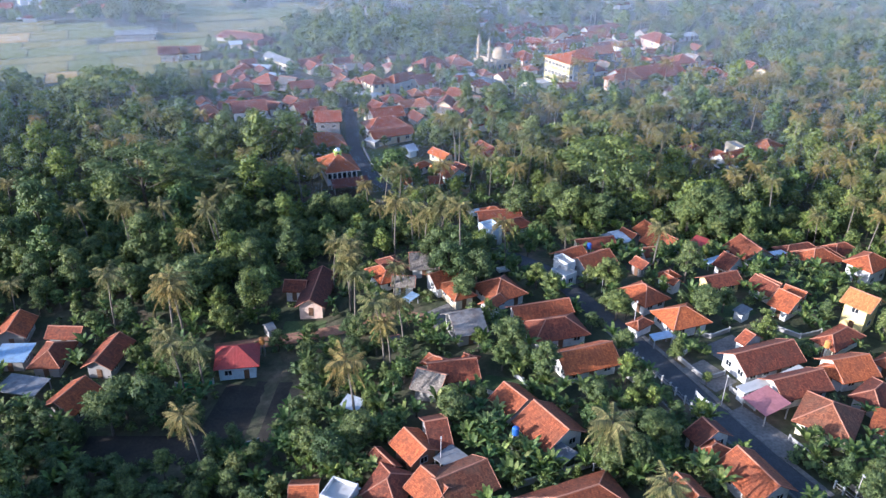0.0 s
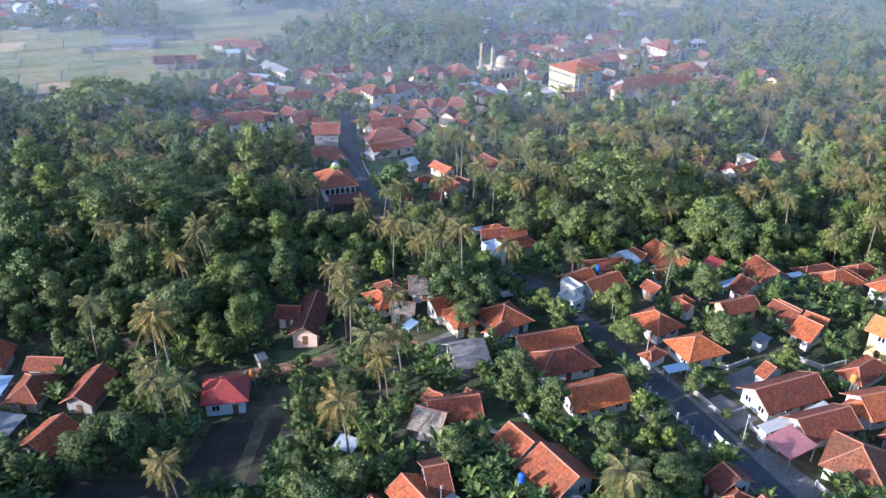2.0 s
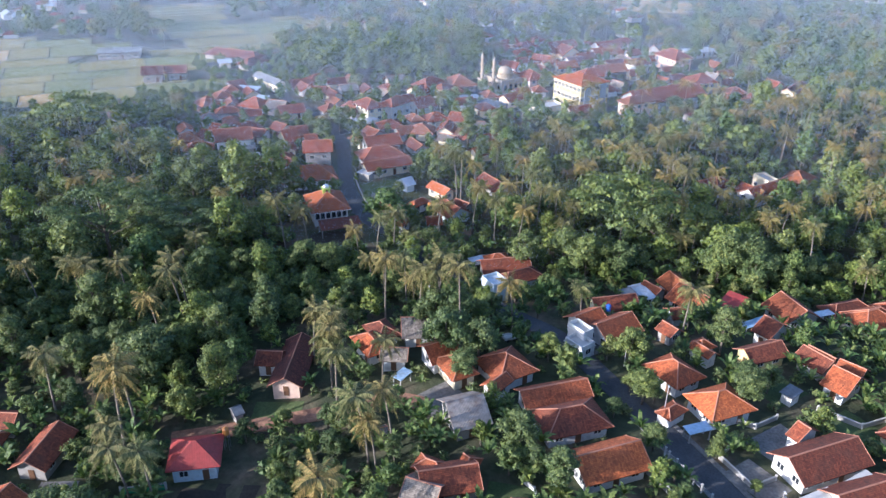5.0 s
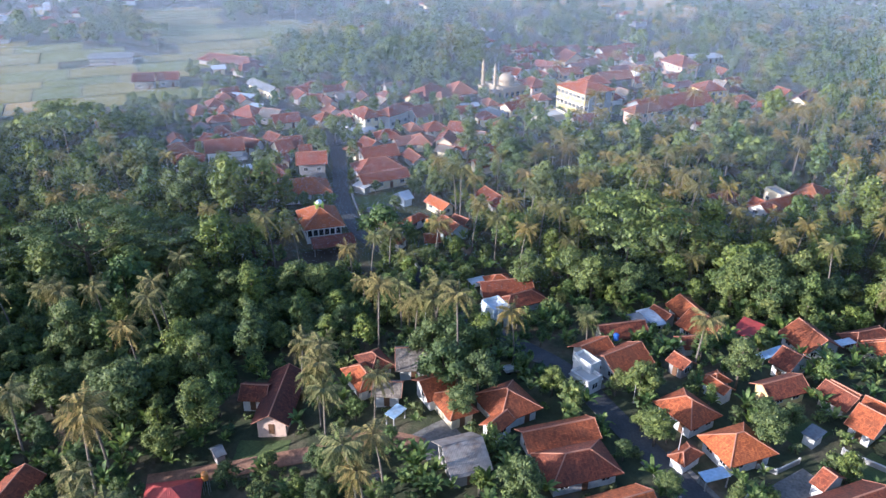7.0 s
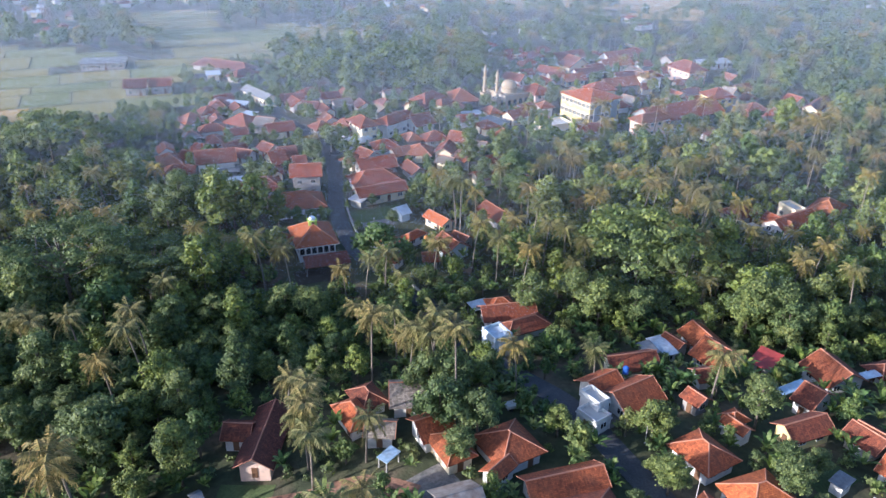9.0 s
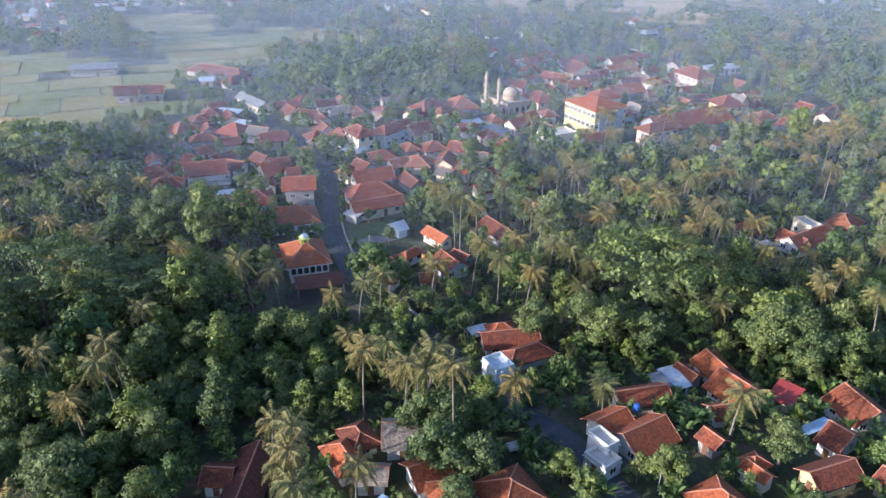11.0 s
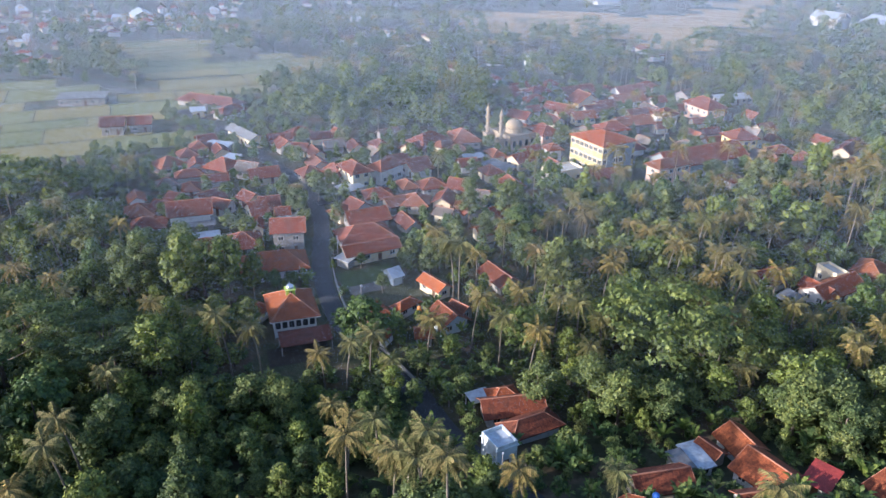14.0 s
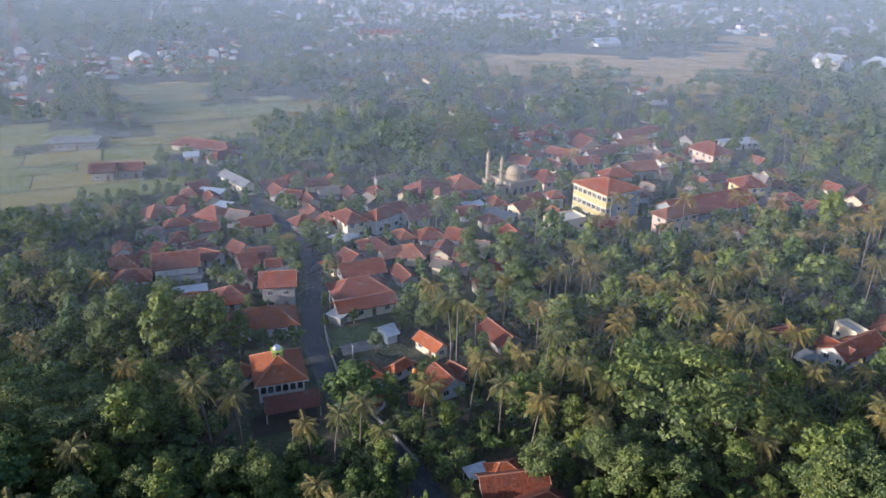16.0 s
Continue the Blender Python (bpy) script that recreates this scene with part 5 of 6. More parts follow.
def leafy_core(r, lobes, part, coarse):
    """The dense inside of a crown: an uneven lump for every lobe."""
    out = []
    for x, y, z, rx, rz in lobes:
        shape, faces = (OCT_V, OCT_F) if coarse else (ICO_V, ICO_F)
        v = shape * r.uniform(0.7, 1.15, (len(shape), 1)) * np.array([rx, rx, rz]) * part + np.array([x, y, z])
        out.append(v[np.array(faces).ravel()])
    return np.concatenate(out)


def broadleaf_form(seed, style, count, leaf):
    """A crown in its tree's own metres: tree height, limb ends, leaf corners."""
    r = np.random.default_rng(seed)
    if style == "round":
        h, spread, n, low = 9.5, 2.7, 15, 0.40
    elif style == "tall":
        h, spread, n, low = 13.0, 2.2, 18, 0.34
    elif style == "wide":
        h, spread, n, low = 14.5, 7.4, 36, 0.72
    elif style == "cone":
        h, spread, n, low = 11.0, 1.6, 11, 0.2
    else:
        h, spread, n, low = 2.4, 1.0, 4, 0.2
    lobes, limbs = [], []
    for i in range(n):
        f = (i + 0.5) / n
        z = h * (low + (0.9 - low) * f)
        if style == "cone":
            reach, size = spread * (1 - f) * 0.9, 0.6 + 1.3 * (1 - f)
        elif style == "wide":
            reach, size = spread * math.sqrt(r.uniform(0.02, 1.1)), r.uniform(1.2, 2.3)
        elif style == "bush":
            reach, size = spread * r.uniform(0.2, 1.0), r.uniform(0.6, 1.0)
        else:
            reach, size = spread * math.sin(math.pi * (0.18 + 0.75 * f)) * r.uniform(0.5, 1.15), r.uniform(0.75, 1.7)
        a = i * 2.4 + r.uniform(-0.4, 0.4)
        flat = 0.30 if style == "wide" else 0.8
        if style == "wide":
            z -= 0.035 * reach * reach
        lobes.append((reach * math.cos(a), reach * math.sin(a), z, size, size * flat))
        limbs.append((reach * math.cos(a), reach * math.sin(a), z))
    pts, out = crown_points(r, lobes, count)
    nrm = out * 1.0 + r.normal(size=out.shape) * 0.45 + np.array([0, 0, 0.25])
    core = leafy_core(r, lobes[::2] if leaf > 1 else lobes, (0.66 if style == "wide" else 0.80) * (1.4 if leaf > 1 else 1.0), leaf > 0.4)
    return h, limbs, np.concatenate([leaf_tris(pts, nrm, leaf, r), core])


def trunk_mesh(name, h, limbs, r0, material, seed):
    r = np.random.default_rng(seed)
    s = Solid()
    top = h * 0.8
    lean = r.uniform(-0.3, 0.3, 2)
    pts = [(lean[0] * t * t, lean[1] * t * t, -0.6 + (top + 0.6) * t) for t in (0, 0.3, 0.6, 1)]
    s.tube(pts, [r0 * 1.3, r0, r0 * 0.75, r0 * 0.3], 7)
    for x, y, z in limbs[::2]:
        z0 = max(0.3 * h, z - 0.28 * h)
        s.tube([(lean[0] * 0.3, lean[1] * 0.3, z0), (x * 0.5, y * 0.5, (z0 + z) / 2 + 0.1), (x * 0.9, y * 0.9, z)], [r0 * 0.5, r0 * 0.35, r0 * 0.15], 5)
    return s.mesh(name, material, smooth=True)


def frond(r, length, droop, rise, yaw, leaflets=11):
    """A coconut frond: narrow leaflets hanging from both sides of an arching rib."""
    t = np.linspace(0.08, 1.0, leaflets)
    out = length * (t - 0.14 * t**3)
    z = rise * length * t - droop * length * t**2.2
    c, s = math.cos(yaw), math.sin(yaw)
    tris = []
    half = length / leaflets * 0.6
    for i in range(leaflets):
        w = length * 0.25 * math.sin(math.pi * min(1, 0.2 + 0.72 * t[i])) * r.uniform(0.75, 1.15)
        for side in (-1, 1):
            hang = r.uniform(0.3, 1.05)
            for q in ((out[i] - half, 0, z[i]), (out[i] + half, 0, z[i] - 0.02), (out[i] + w * r.uniform(0.5, 0.85), side * w, z[i] - w * hang)):
                tris.append((q[0] * c - q[1] * s, q[0] * s + q[1] * c, q[2]))
    return np.array(tris)


def palm_form(seed, fronds=26, leaflets=24):
    r = np.random.default_rng(seed)
    all_q = []
    for i in range(fronds):
        f = (i + 0.5) / fronds
        rise = 1.0 - 1.75 * f + r.uniform(-0.12, 0.12)
        all_q.append(frond(r, r.uniform(2.7, 3.8), r.uniform(0.36, 0.66), rise, i * 2.399 + r.uniform(-0.25, 0.25), leaflets))
    return np.concatenate(all_q)


def palm_trunk(name, h, bend, turn):
    s = Solid()
    t = np.linspace(0, 1, 6)
    s.tube([(bend * math.cos(turn) * (k**2 - 1), bend * math.sin(turn) * (k**2 - 1), -0.6 + (h + 0.6) * k) for k in t], [0.26, 0.2, 0.17, 0.16, 0.15, 0.17], 7)
    return s.mesh(name, PALMBARK, smooth=True)


def banana_form(seed, leaves=9):
    r = np.random.default_rng(seed)
    q = []
    for i in range(leaves):
        yaw, tilt, ln = i * 2.4 + r.uniform(-0.3, 0.3), r.uniform(0.35, 1.05), r.uniform(1.8, 2.7)
        c, s = math.cos(yaw), math.sin(yaw)
        prev = None
        for k in range(4):
            t = k / 3
            x = ln * math.sin(tilt) * t
            z = 1.9 + ln * (math.cos(tilt) * t + 0.55 * t - 0.75 * t * t)
            w = 0.27 * math.sin(math.pi * (0.15 + 0.8 * t))
            row = [(x * c - w * s, x * s + w * c, z - 0.06), (x * c + w * s, x * s - w * c, z - 0.06)]
            if prev:
                q += [prev[0], prev[1], row[1], row[0]]
            prev = row
    return np.array(q)


STYLES = ["round", "tall", "wide", "cone"]
NEAR_FORMS = {s: [broadleaf_form(10 * i + j, s, {"round": 2100, "tall": 2100, "wide": 4600, "cone": 1500}[s], 0.36) for j in range(3)] for i, s in enumerate(STYLES)}
FINE_FORMS = {s: [broadleaf_form(150 + 10 * i + j, s, {"round": 900, "tall": 900, "wide": 2300, "cone": 700}[s], 0.52) for j in range(3)] for i, s in enumerate(STYLES)}
MID_FORMS = {s: [broadleaf_form(100 + 10 * i + j, s, {"round": 430, "tall": 430, "wide": 1100, "cone": 330}[s], 0.74) for j in range(3)] for i, s in enumerate(STYLES)}
FAR_FORMS = {s: [broadleaf_form(200 + 10 * i + j, s, {"round": 115, "tall": 115, "wide": 260, "cone": 90}[s], 1.02) for j in range(3)] for i, s in enumerate(STYLES)}
BUSH_FORMS = [broadleaf_form(300 + j, "bush", 60, 0.42) for j in range(4)]
PALM_FORMS = [palm_form(400 + j) for j in range(5)]
PALM_MID = [palm_form(410 + j, 22, 13) for j in range(3)]
PALM_FAR = [palm_form(420 + j, 16, 7) for j in range(3)]
BANANA_FORMS = [banana_form(440 + j) for j in range(3)]

CROWN_MESH = {s: [quads_mesh("crown", f[2], LEAF, 3, np.full(len(f[2]), 0.55)) for f in NEAR_FORMS[s]] for s in STYLES}
TRUNK_MESH = {s: [trunk_mesh("trunk", f[0], f[1], 0.24 if s != "wide" else 0.32, BARK, 9 + k) for k, f in enumerate(NEAR_FORMS[s])] for s in STYLES}
PALM_CROWN = [quads_mesh("crown", f, PALMLEAF, 3, np.full(len(f), 0.6)) for f in PALM_FORMS]
PALM_HEIGHTS = [8.5, 10.5, 12.5, 14.5, 16.5]
PALM_TRUNK = [palm_trunk("trunk", h, 0.5 + 0.4 * k, 1.3 * k) for k, h in enumerate(PALM_HEIGHTS)]
TREE_LABEL = {"round": "round-crowned green garden tree with dense leaves", "tall": "tall slender green tree with a leafy crown",
              "wide": "wide spreading shade tree with flat leafy layers", "cone": "narrow cone-shaped tree, bright green"}


def tree(style, x, y, scale=1.0, pick=0, turn=0.0):
    ob = new("tree")
    ob.matrix_basis = pose(x, y, gz(x, y), 0, 0, turn) @ Matrix.Scale(scale, 4)
    tagged(ob, TREE_LABEL[style], "tree", "village trees")
    child("trunk", TRUNK_MESH[style][pick % 3], ob)
    child("crown", CROWN_MESH[style][pick % 3], ob)
    return ob


def palm(x, y, height=1, scale=1.0, pick=0, turn=0.0):
    ob = new("coconut_palm")
    ob.matrix_basis = pose(x, y, gz(x, y), 0, 0, turn) @ Matrix.Scale(scale, 4)
    tagged(ob, "coconut palm with a slim grey trunk and drooping yellow-green fronds", "palm", "coconut palms")
    child("trunk", PALM_TRUNK[height % 5], ob)
    child("crown", PALM_CROWN[pick % 5], ob, "", pose(0, 0, PALM_HEIGHTS[height % 5]))
    return ob


# ---- where plants may stand ----
FOOTA = np.array(FOOT)
YARDA = np.array(YARDS)
WAYP = np.concatenate([np.c_[m, np.full(len(m), w)] for m, w in WAYS])


def in_boxes(boxes, x, y, margin):
    c, s = np.cos(np.radians(boxes[:, 2])), np.sin(np.radians(boxes[:, 2]))
    dx, dy = x - boxes[:, 0], y - boxes[:, 1]
    return bool(np.any((abs(dx * c + dy * s) < boxes[:, 3] / 2 + margin) & (abs(-dx * s + dy * c) < boxes[:, 4] / 2 + margin)))


def free(x, y, margin, shade=0.0):
    """Clear of houses, yards, roads and fields; shade: the strip to the north that must stay open too."""
    if np.any(np.hypot(WAYP[:, 0] - x, WAYP[:, 1] - y) < WAYP[:, 2] / 2 + margin * (0.2 if 158 < y < 207 else 0.8)):
        return False
    for k in np.arange(0.0, shade + 0.1, 2.0):
        px, py = x * (1 + k / max(y, 60)), y + k
        if k <= 0.62 * shade and in_boxes(FOOTA, px, py, margin if k == 0 else 0.2):
            return False
        if k > 0 and not 158 < y < 214 and np.any(np.hypot(WAYP[:, 0] - px, WAYP[:, 1] - py) < WAYP[:, 2] / 2 - 0.6):
            return False
    if in_boxes(YARDA, x, y, margin * 0.5):
        return False
    return not any(inside(p, x, y) for p in FIELDS)


class Spread:
    """Places at least so far apart, by a coarse grid."""

    def __init__(self):
        self.cells = {}

    def take(self, x, y, gap):
        i, j = int(x // 4), int(y // 4)
        for a in range(i - 3, i + 4):
            for b in range(j - 3, j + 4):
                for px, py, pg in self.cells.get((a, b), ()):
                    if (px - x) ** 2 + (py - y) ** 2 < ((gap + pg) / 2) ** 2:
                        return False
        self.cells.setdefault((i, j), []).append((x, y, gap))
        return True


spread = Spread()

# ---- fields ----
def paddies(poly, yaw, length, width, weights, seed):
    """Plots with low banks round them, laid side by side over one stretch of plain."""
    r = random.Random(seed)
    c, s = math.cos(radians(yaw)), math.sin(radians(yaw))
    cx, cy = sum(p[0] for p in poly) / len(poly), sum(p[1] for p in poly) / len(poly)
    banks = Solid()
    spans = 60
    v = -spans * width / 2
    while v < spans * width / 2:
        w = width * r.uniform(0.45, 1.5)
        u = -spans * length / 2 + r.uniform(0, length * 2)
        while u < spans * length / 2:
            ln = length * r.uniform(0.4, 1.6)
            mx, my = cx + (u + ln / 2) * c - (v + w / 2) * s, cy + (u + ln / 2) * s + (v + w / 2) * c
            if inside(poly, mx, my) and not in_boxes(np.array(FOOT), mx, my, 0.0):
                z = gz(mx, my) + 0.12 + r.uniform(0, 0.12)
                q = [(cx + a * c - b * s, cy + a * s + b * c) for a, b in ((u + 0.05, v + 0.05), (u + ln - 0.05, v + 0.05), (u + ln - 0.05, v + w - 0.05), (u + 0.05, v + w - 0.05))]
                verts = [(x, y, z) for x, y in q] + [(x, y, z - 0.5) for x, y in q]
                plot = new("paddy_plot", mesh_of("paddy_plot", verts, [(0, 1, 2, 3), (4, 5, 1, 0), (5, 6, 2, 1), (6, 7, 3, 2), (7, 4, 0, 3)], r.choices(PADDY, weights)[0]))
                tagged(plot, "flat rice field plot, pale green and straw-coloured", "rice field", "rice plots", "structure")
                for i in range(4):
                    (ax0, ay0), (ax1, ay1) = q[i], q[(i + 1) % 4]
                    banks.beam((ax0, ay0, z + 0.05), (ax1, ay1, z + 0.05), 0.5, 0.14)
            u += ln
        v += w
    tagged(new("field_bank", banks.mesh("field_bank", BUND)), "low grassy banks between the rice plots", "field bank", kind="structure")


paddies(FIELDS[0], 24, 26, 17, (4, 4, 1.8), 1)
paddies(FIELDS[1], -8, 38, 18, (0.1, 0.6, 6), 2)
paddies(FIELDS[2], 10, 34, 16, (4, 4, 0.6), 3)

# ---- single trees and palms that stand out ----
SINGLE_SPOTS = []


def stand_palm(x, y, height, scale=1.0, pick=0):
    SINGLE_SPOTS.append((x, y, 4.0))
    palm(x, y, height, scale, pick, 40.0 * pick + x)


def stand_tree(style, x, y, scale=1.0, pick=0):
    SINGLE_SPOTS.append((x, y, 13.0 * scale if style == 'wide' else 4.5))
    tree(style, x, y, scale, pick, 57.0 * pick + y)


stand_palm(-10.8, 156.5, 4, 1, 0)
stand_palm(-8.0, 166.1, 3, 0.9, 1)
stand_palm(-3.5, 155.2, 3, 1, 2)
stand_palm(0.5, 157.3, 4, 1, 3)
stand_palm(3.4, 150.1, 4, 1.05, 4)
stand_palm(-0.8, 153.4, 3, 1, 0)
stand_palm(13.4, 154.7, 2, 0.95, 1)
stand_palm(-19.1, 136.9, 3, 1, 2)
stand_palm(-23.0, 145.0, 3, 0.9, 3)
stand_palm(-17.6, 132.6, 2, 1, 4)
stand_palm(-12.1, 115.7, 3, 1.05, 0)
stand_palm(-8.4, 120.2, 2, 1, 1)
stand_palm(-10.2, 114.5, 2, 0.9, 2)
stand_palm(-15.7, 102.4, 1, 1.2, 3)
stand_palm(-65.4, 128.3, 3, 1.1, 4)
stand_palm(-52.0, 123.6, 2, 1.3, 0)
stand_palm(-55.7, 162.8, 3, 1, 1)
stand_palm(-86.3, 161.0, 3, 0.9, 2)
stand_palm(-74.7, 158.6, 3, 1, 3)
stand_palm(-71.1, 157.4, 3, 1, 4)
stand_palm(25.6, 87.5, 0, 1.25, 0)
stand_palm(-39.0, 89.9, 3, 0.95, 1)
stand_palm(30.8, 75.1, 1, 1.0, 2)
stand_palm(-47.9, 110.2, 2, 1.0, 3)
stand_palm(-43.2, 109.5, 2, 1.0, 4)
stand_palm(13.3, 200.9, 3, 1, 1)
stand_palm(20.1, 196.2, 3, 1, 2)
stand_palm(17.6, 212.1, 3, 1, 3)
stand_palm(25.6, 209.4, 3, 1, 4)
stand_palm(29.1, 207.5, 3, 1, 0)
stand_palm(38.6, 224.8, 3, 1.05, 1)
stand_palm(56.3, 237.6, 3, 1, 2)
stand_palm(65.6, 248.5, 3, 1.1, 3)
stand_palm(65.1, 235.3, 3, 1, 4)
stand_palm(66.5, 220.4, 3, 1.1, 0)
stand_palm(-41.6, 195.9, 3, 1.1, 1)
stand_palm(-35.8, 197.8, 2, 1, 2)
stand_palm(9.3, 209.5, 3, 1, 3)
stand_palm(24.0, 220.3, 3, 1, 4)
stand_palm(2.1, 231.7, 3, 1.1, 0)
stand_palm(4.6, 230.5, 3, 1.1, 1)
stand_palm(-95.4, 237.0, 3, 1, 2)
stand_palm(51.0, 281.2, 3, 1, 3)
stand_palm(70.7, 281.5, 3, 0.9, 4)
stand_palm(73.2, 252.9, 3, 1, 0)
stand_palm(78.4, 256.0, 3, 1, 1)
stand_palm(-1.6, 245.7, 2, 1, 2)
stand_palm(35.5, 268.5, 2, 1, 3)
stand_palm(40.1, 259.7, 2, 1, 4)
stand_palm(-95.2, 285.2, 2, 1, 0)
stand_palm(105.0, 266.3, 3, 1, 1)
stand_palm(109.5, 260.6, 3, 1, 2)
stand_palm(28.3, 158.5, 1, 0.9, 3)
stand_palm(48.5, 152.1, 1, 1.15, 4)
stand_palm(71.5, 234.6, 3, 1, 0)
stand_palm(58.4, 237.2, 3, 1, 1)
stand_palm(67.3, 249.6, 3, 1, 2)
stand_palm(66.1, 232.7, 3, 1, 3)
stand_palm(-73.5, 159.0, 3, 1, 4)
stand_palm(-65.5, 159.4, 3, 1, 0)
stand_palm(-54.1, 156.1, 3, 1, 1)
stand_palm(-19.4, 141.4, 3, 1, 2)
stand_palm(-20.0, 136.9, 2, 1, 3)
stand_palm(-52.4, 125.8, 2, 1.3, 4)
stand_tree('cone', -36.3, 160.9, 1.15, 0)
stand_tree('round', -51.2, 146.9, 0.85, 1)
stand_tree('tall', -39.7, 136.4, 1.0, 2)
stand_tree('tall', -42.5, 147.4, 1.0, 0)
stand_tree('round', 13.3, 118.8, 0.95, 1)
stand_tree('tall', 18.6, 109.2, 0.8, 2)
stand_tree('round', 1.3, 143.3, 1.25, 0)
stand_tree('round', 7.4, 142.9, 1.1, 1)
stand_tree('round', 4.6, 136.9, 0.8, 2)
stand_tree('round', 85.6, 182.0, 1.0, 0)
stand_tree('round', 65.9, 185.7, 1.3, 1)
stand_tree('round', 72.6, 185.2, 1.35, 2)
stand_tree('round', 75.7, 179.8, 1.1, 0)
stand_tree('wide', -82.1, 190.4, 1.5, 1)
stand_tree('wide', -63.6, 193.9, 1.1, 2)
stand_tree('tall', -68.4, 153.2, 1.2, 0)
stand_tree('round', -89.8, 186.7, 1.2, 1)
stand_tree('cone', -64.4, 132.3, 0.8, 2)
stand_tree('round', -44.9, 130.9, 0.8, 0)
stand_tree('round', 20.6, 146.0, 0.55, 1)
stand_tree('round', 30.1, 128.1, 0.45, 2)
stand_tree('round', 34.3, 135.3, 0.45, 0)
stand_tree('round', 37.9, 132.2, 0.45, 1)
stand_tree('round', 55.5, 137.8, 0.6, 2)
stand_tree('round', 58.9, 135.6, 0.65, 0)
stand_tree('cone', 44.6, 118.6, 0.6, 1)
stand_tree('round', 48.2, 111.0, 0.3, 2)
stand_tree('round', 38.4, 145.1, 0.6, 0)
stand_tree('round', -50.5, 104.1, 1.1, 1)
stand_tree('round', -55.3, 104.8, 1.0, 2)
stand_tree('round', -12.5, 94.6, 0.85, 2)
stand_tree('round', -17.3, 90.0, 0.9, 0)
stand_tree('round', -20.5, 93.3, 0.8, 1)
stand_tree('round', 34.9, 94.9, 0.75, 2)
stand_tree('round', 35.6, 92.3, 0.75, 0)
stand_tree('round', 30.2, 88.2, 0.85, 1)
stand_tree('round', 26.2, 87.2, 0.8, 2)
stand_tree('round', 2.0, 97.8, 0.8, 0)
stand_tree('round', 26.9, 103.0, 0.7, 1)
stand_tree('round', -55.9, 100.2, 1.0, 2)
stand_tree('tall', 7.2, 271.2, 1.2, 0)
stand_tree('tall', 17.5, 265.6, 1.4, 1)
stand_tree('tall', 19.6, 251.0, 1.4, 2)
stand_tree('round', 22.1, 244.9, 1.3, 0)
stand_tree('round', 11.7, 263.5, 1.0, 1)
stand_tree('wide', -62.9, 196.0, 1.0, 2)
stand_tree('wide', -73.5, 200.0, 0.9, 0)
stand_tree('tall', -70.3, 231.3, 1.4, 1)
stand_tree('round', -72.8, 226.9, 1.2, 2)
stand_tree('tall', -56.0, 229.8, 1.2, 0)
stand_tree('round', -47.2, 180.9, 1.0, 1)
stand_tree('round', -26.2, 182.6, 1.1, 2)
stand_tree('round', -32.7, 183.9, 1.1, 0)
stand_tree('round', 19.9, 190.4, 1.2, 1)
stand_tree('round', 30.0, 192.5, 1.2, 2)
stand_tree('round', 34.4, 185.7, 1.3, 0)
stand_tree('round', 41.9, 185.4, 1.2, 1)
stand_tree('round', 55.0, 205.8, 1.2, 2)
stand_tree('round', 51.4, 232.7, 1.1, 0)
stand_tree('round', 67.5, 185.7, 1.5, 1)
stand_tree('round', 72.8, 186.8, 1.4, 2)
stand_tree('round', 81.4, 321.2, 1.0, 0)
stand_tree('round', -2.8, 244.3, 1.0, 1)
stand_tree('round', -14.1, 235.3, 0.55, 2)
stand_tree('round', -42.6, 274.5, 1.0, 0)
stand_tree('round', -38.3, 285.0, 1.0, 1)
stand_tree('round', 84.0, 302.7, 1.0, 2)
stand_tree('round', 35.0, 216.6, 1.0, 0)
stand_tree('round', 39.3, 214.7, 1.0, 1)
stand_tree('round', 42.8, 212.9, 1.0, 2)
stand_tree('round', 65.9, 184.6, 1.2, 0)
stand_tree('round', 72.1, 179.5, 1.2, 1)
stand_tree('round', 3.1, 152.6, 1.2, 2)
stand_tree('round', -0.8, 151.7, 1.2, 0)
stand_tree('round', 20.6, 144.1, 0.7, 1)
stand_tree('round', 35.7, 131.7, 0.8, 2)
stand_tree('cone', -35.5, 156.2, 1.3, 0)
stand_tree('tall', -39.1, 135.2, 1.1, 1)
stand_tree('tall', -51.8, 171.3, 1.1, 2)
stand_tree('round', 35.7, 143.1, 0.9, 0)
stand_tree('tall', 54.0, 147.2, 0.9, 1)
stand_tree('round', 53.5, 131.1, 0.9, 2)
stand_tree('round', -49.8, 145.6, 1.0, 0)
stand_tree('wide', -64.0, 190.3, 0.8, 1)

# ---- wood and gardens ----
# banana gardens: middle, half-widths, plants
GARDENS = [(6, 96, 3.5, 3.5, 26), (12, 91, 3.5, 4, 30), (16, 86, 3, 3, 18), (79, 152, 6, 5, 40), (84, 146, 6, 4, 34), (73, 131, 4, 3, 20), (36, 140, 2, 3, 12),
           (38, 162, 4, 2.5, 20), (-20, 94, 6, 4, 30), (-11, 89, 4, 3, 18), (46, 122, 2, 2, 10), (-50, 131, 7, 3, 34), (-40, 133, 4, 2.5, 20), (-22, 97, 5, 2.5, 22), (-2, 121, 4, 3, 22),
           (67, 92, 4, 3, 18), (24, 105, 5, 4, 20)]
for o in SINGLE_SPOTS:
    spread.take(o[0], o[1], o[2])
singles, palm_count = 0, 0
random.seed(21)
np.random.seed(21)


def place_at(q, x, y, s, turn):
    c, k = math.cos(turn), math.sin(turn)
    out = np.empty_like(q)
    out[:, 0] = (q[:, 0] * c - q[:, 1] * k) * s + x
    out[:, 1] = (q[:, 0] * k + q[:, 1] * c) * s + y
    out[:, 2] = q[:, 2] * s + gz(x, y)
    return out


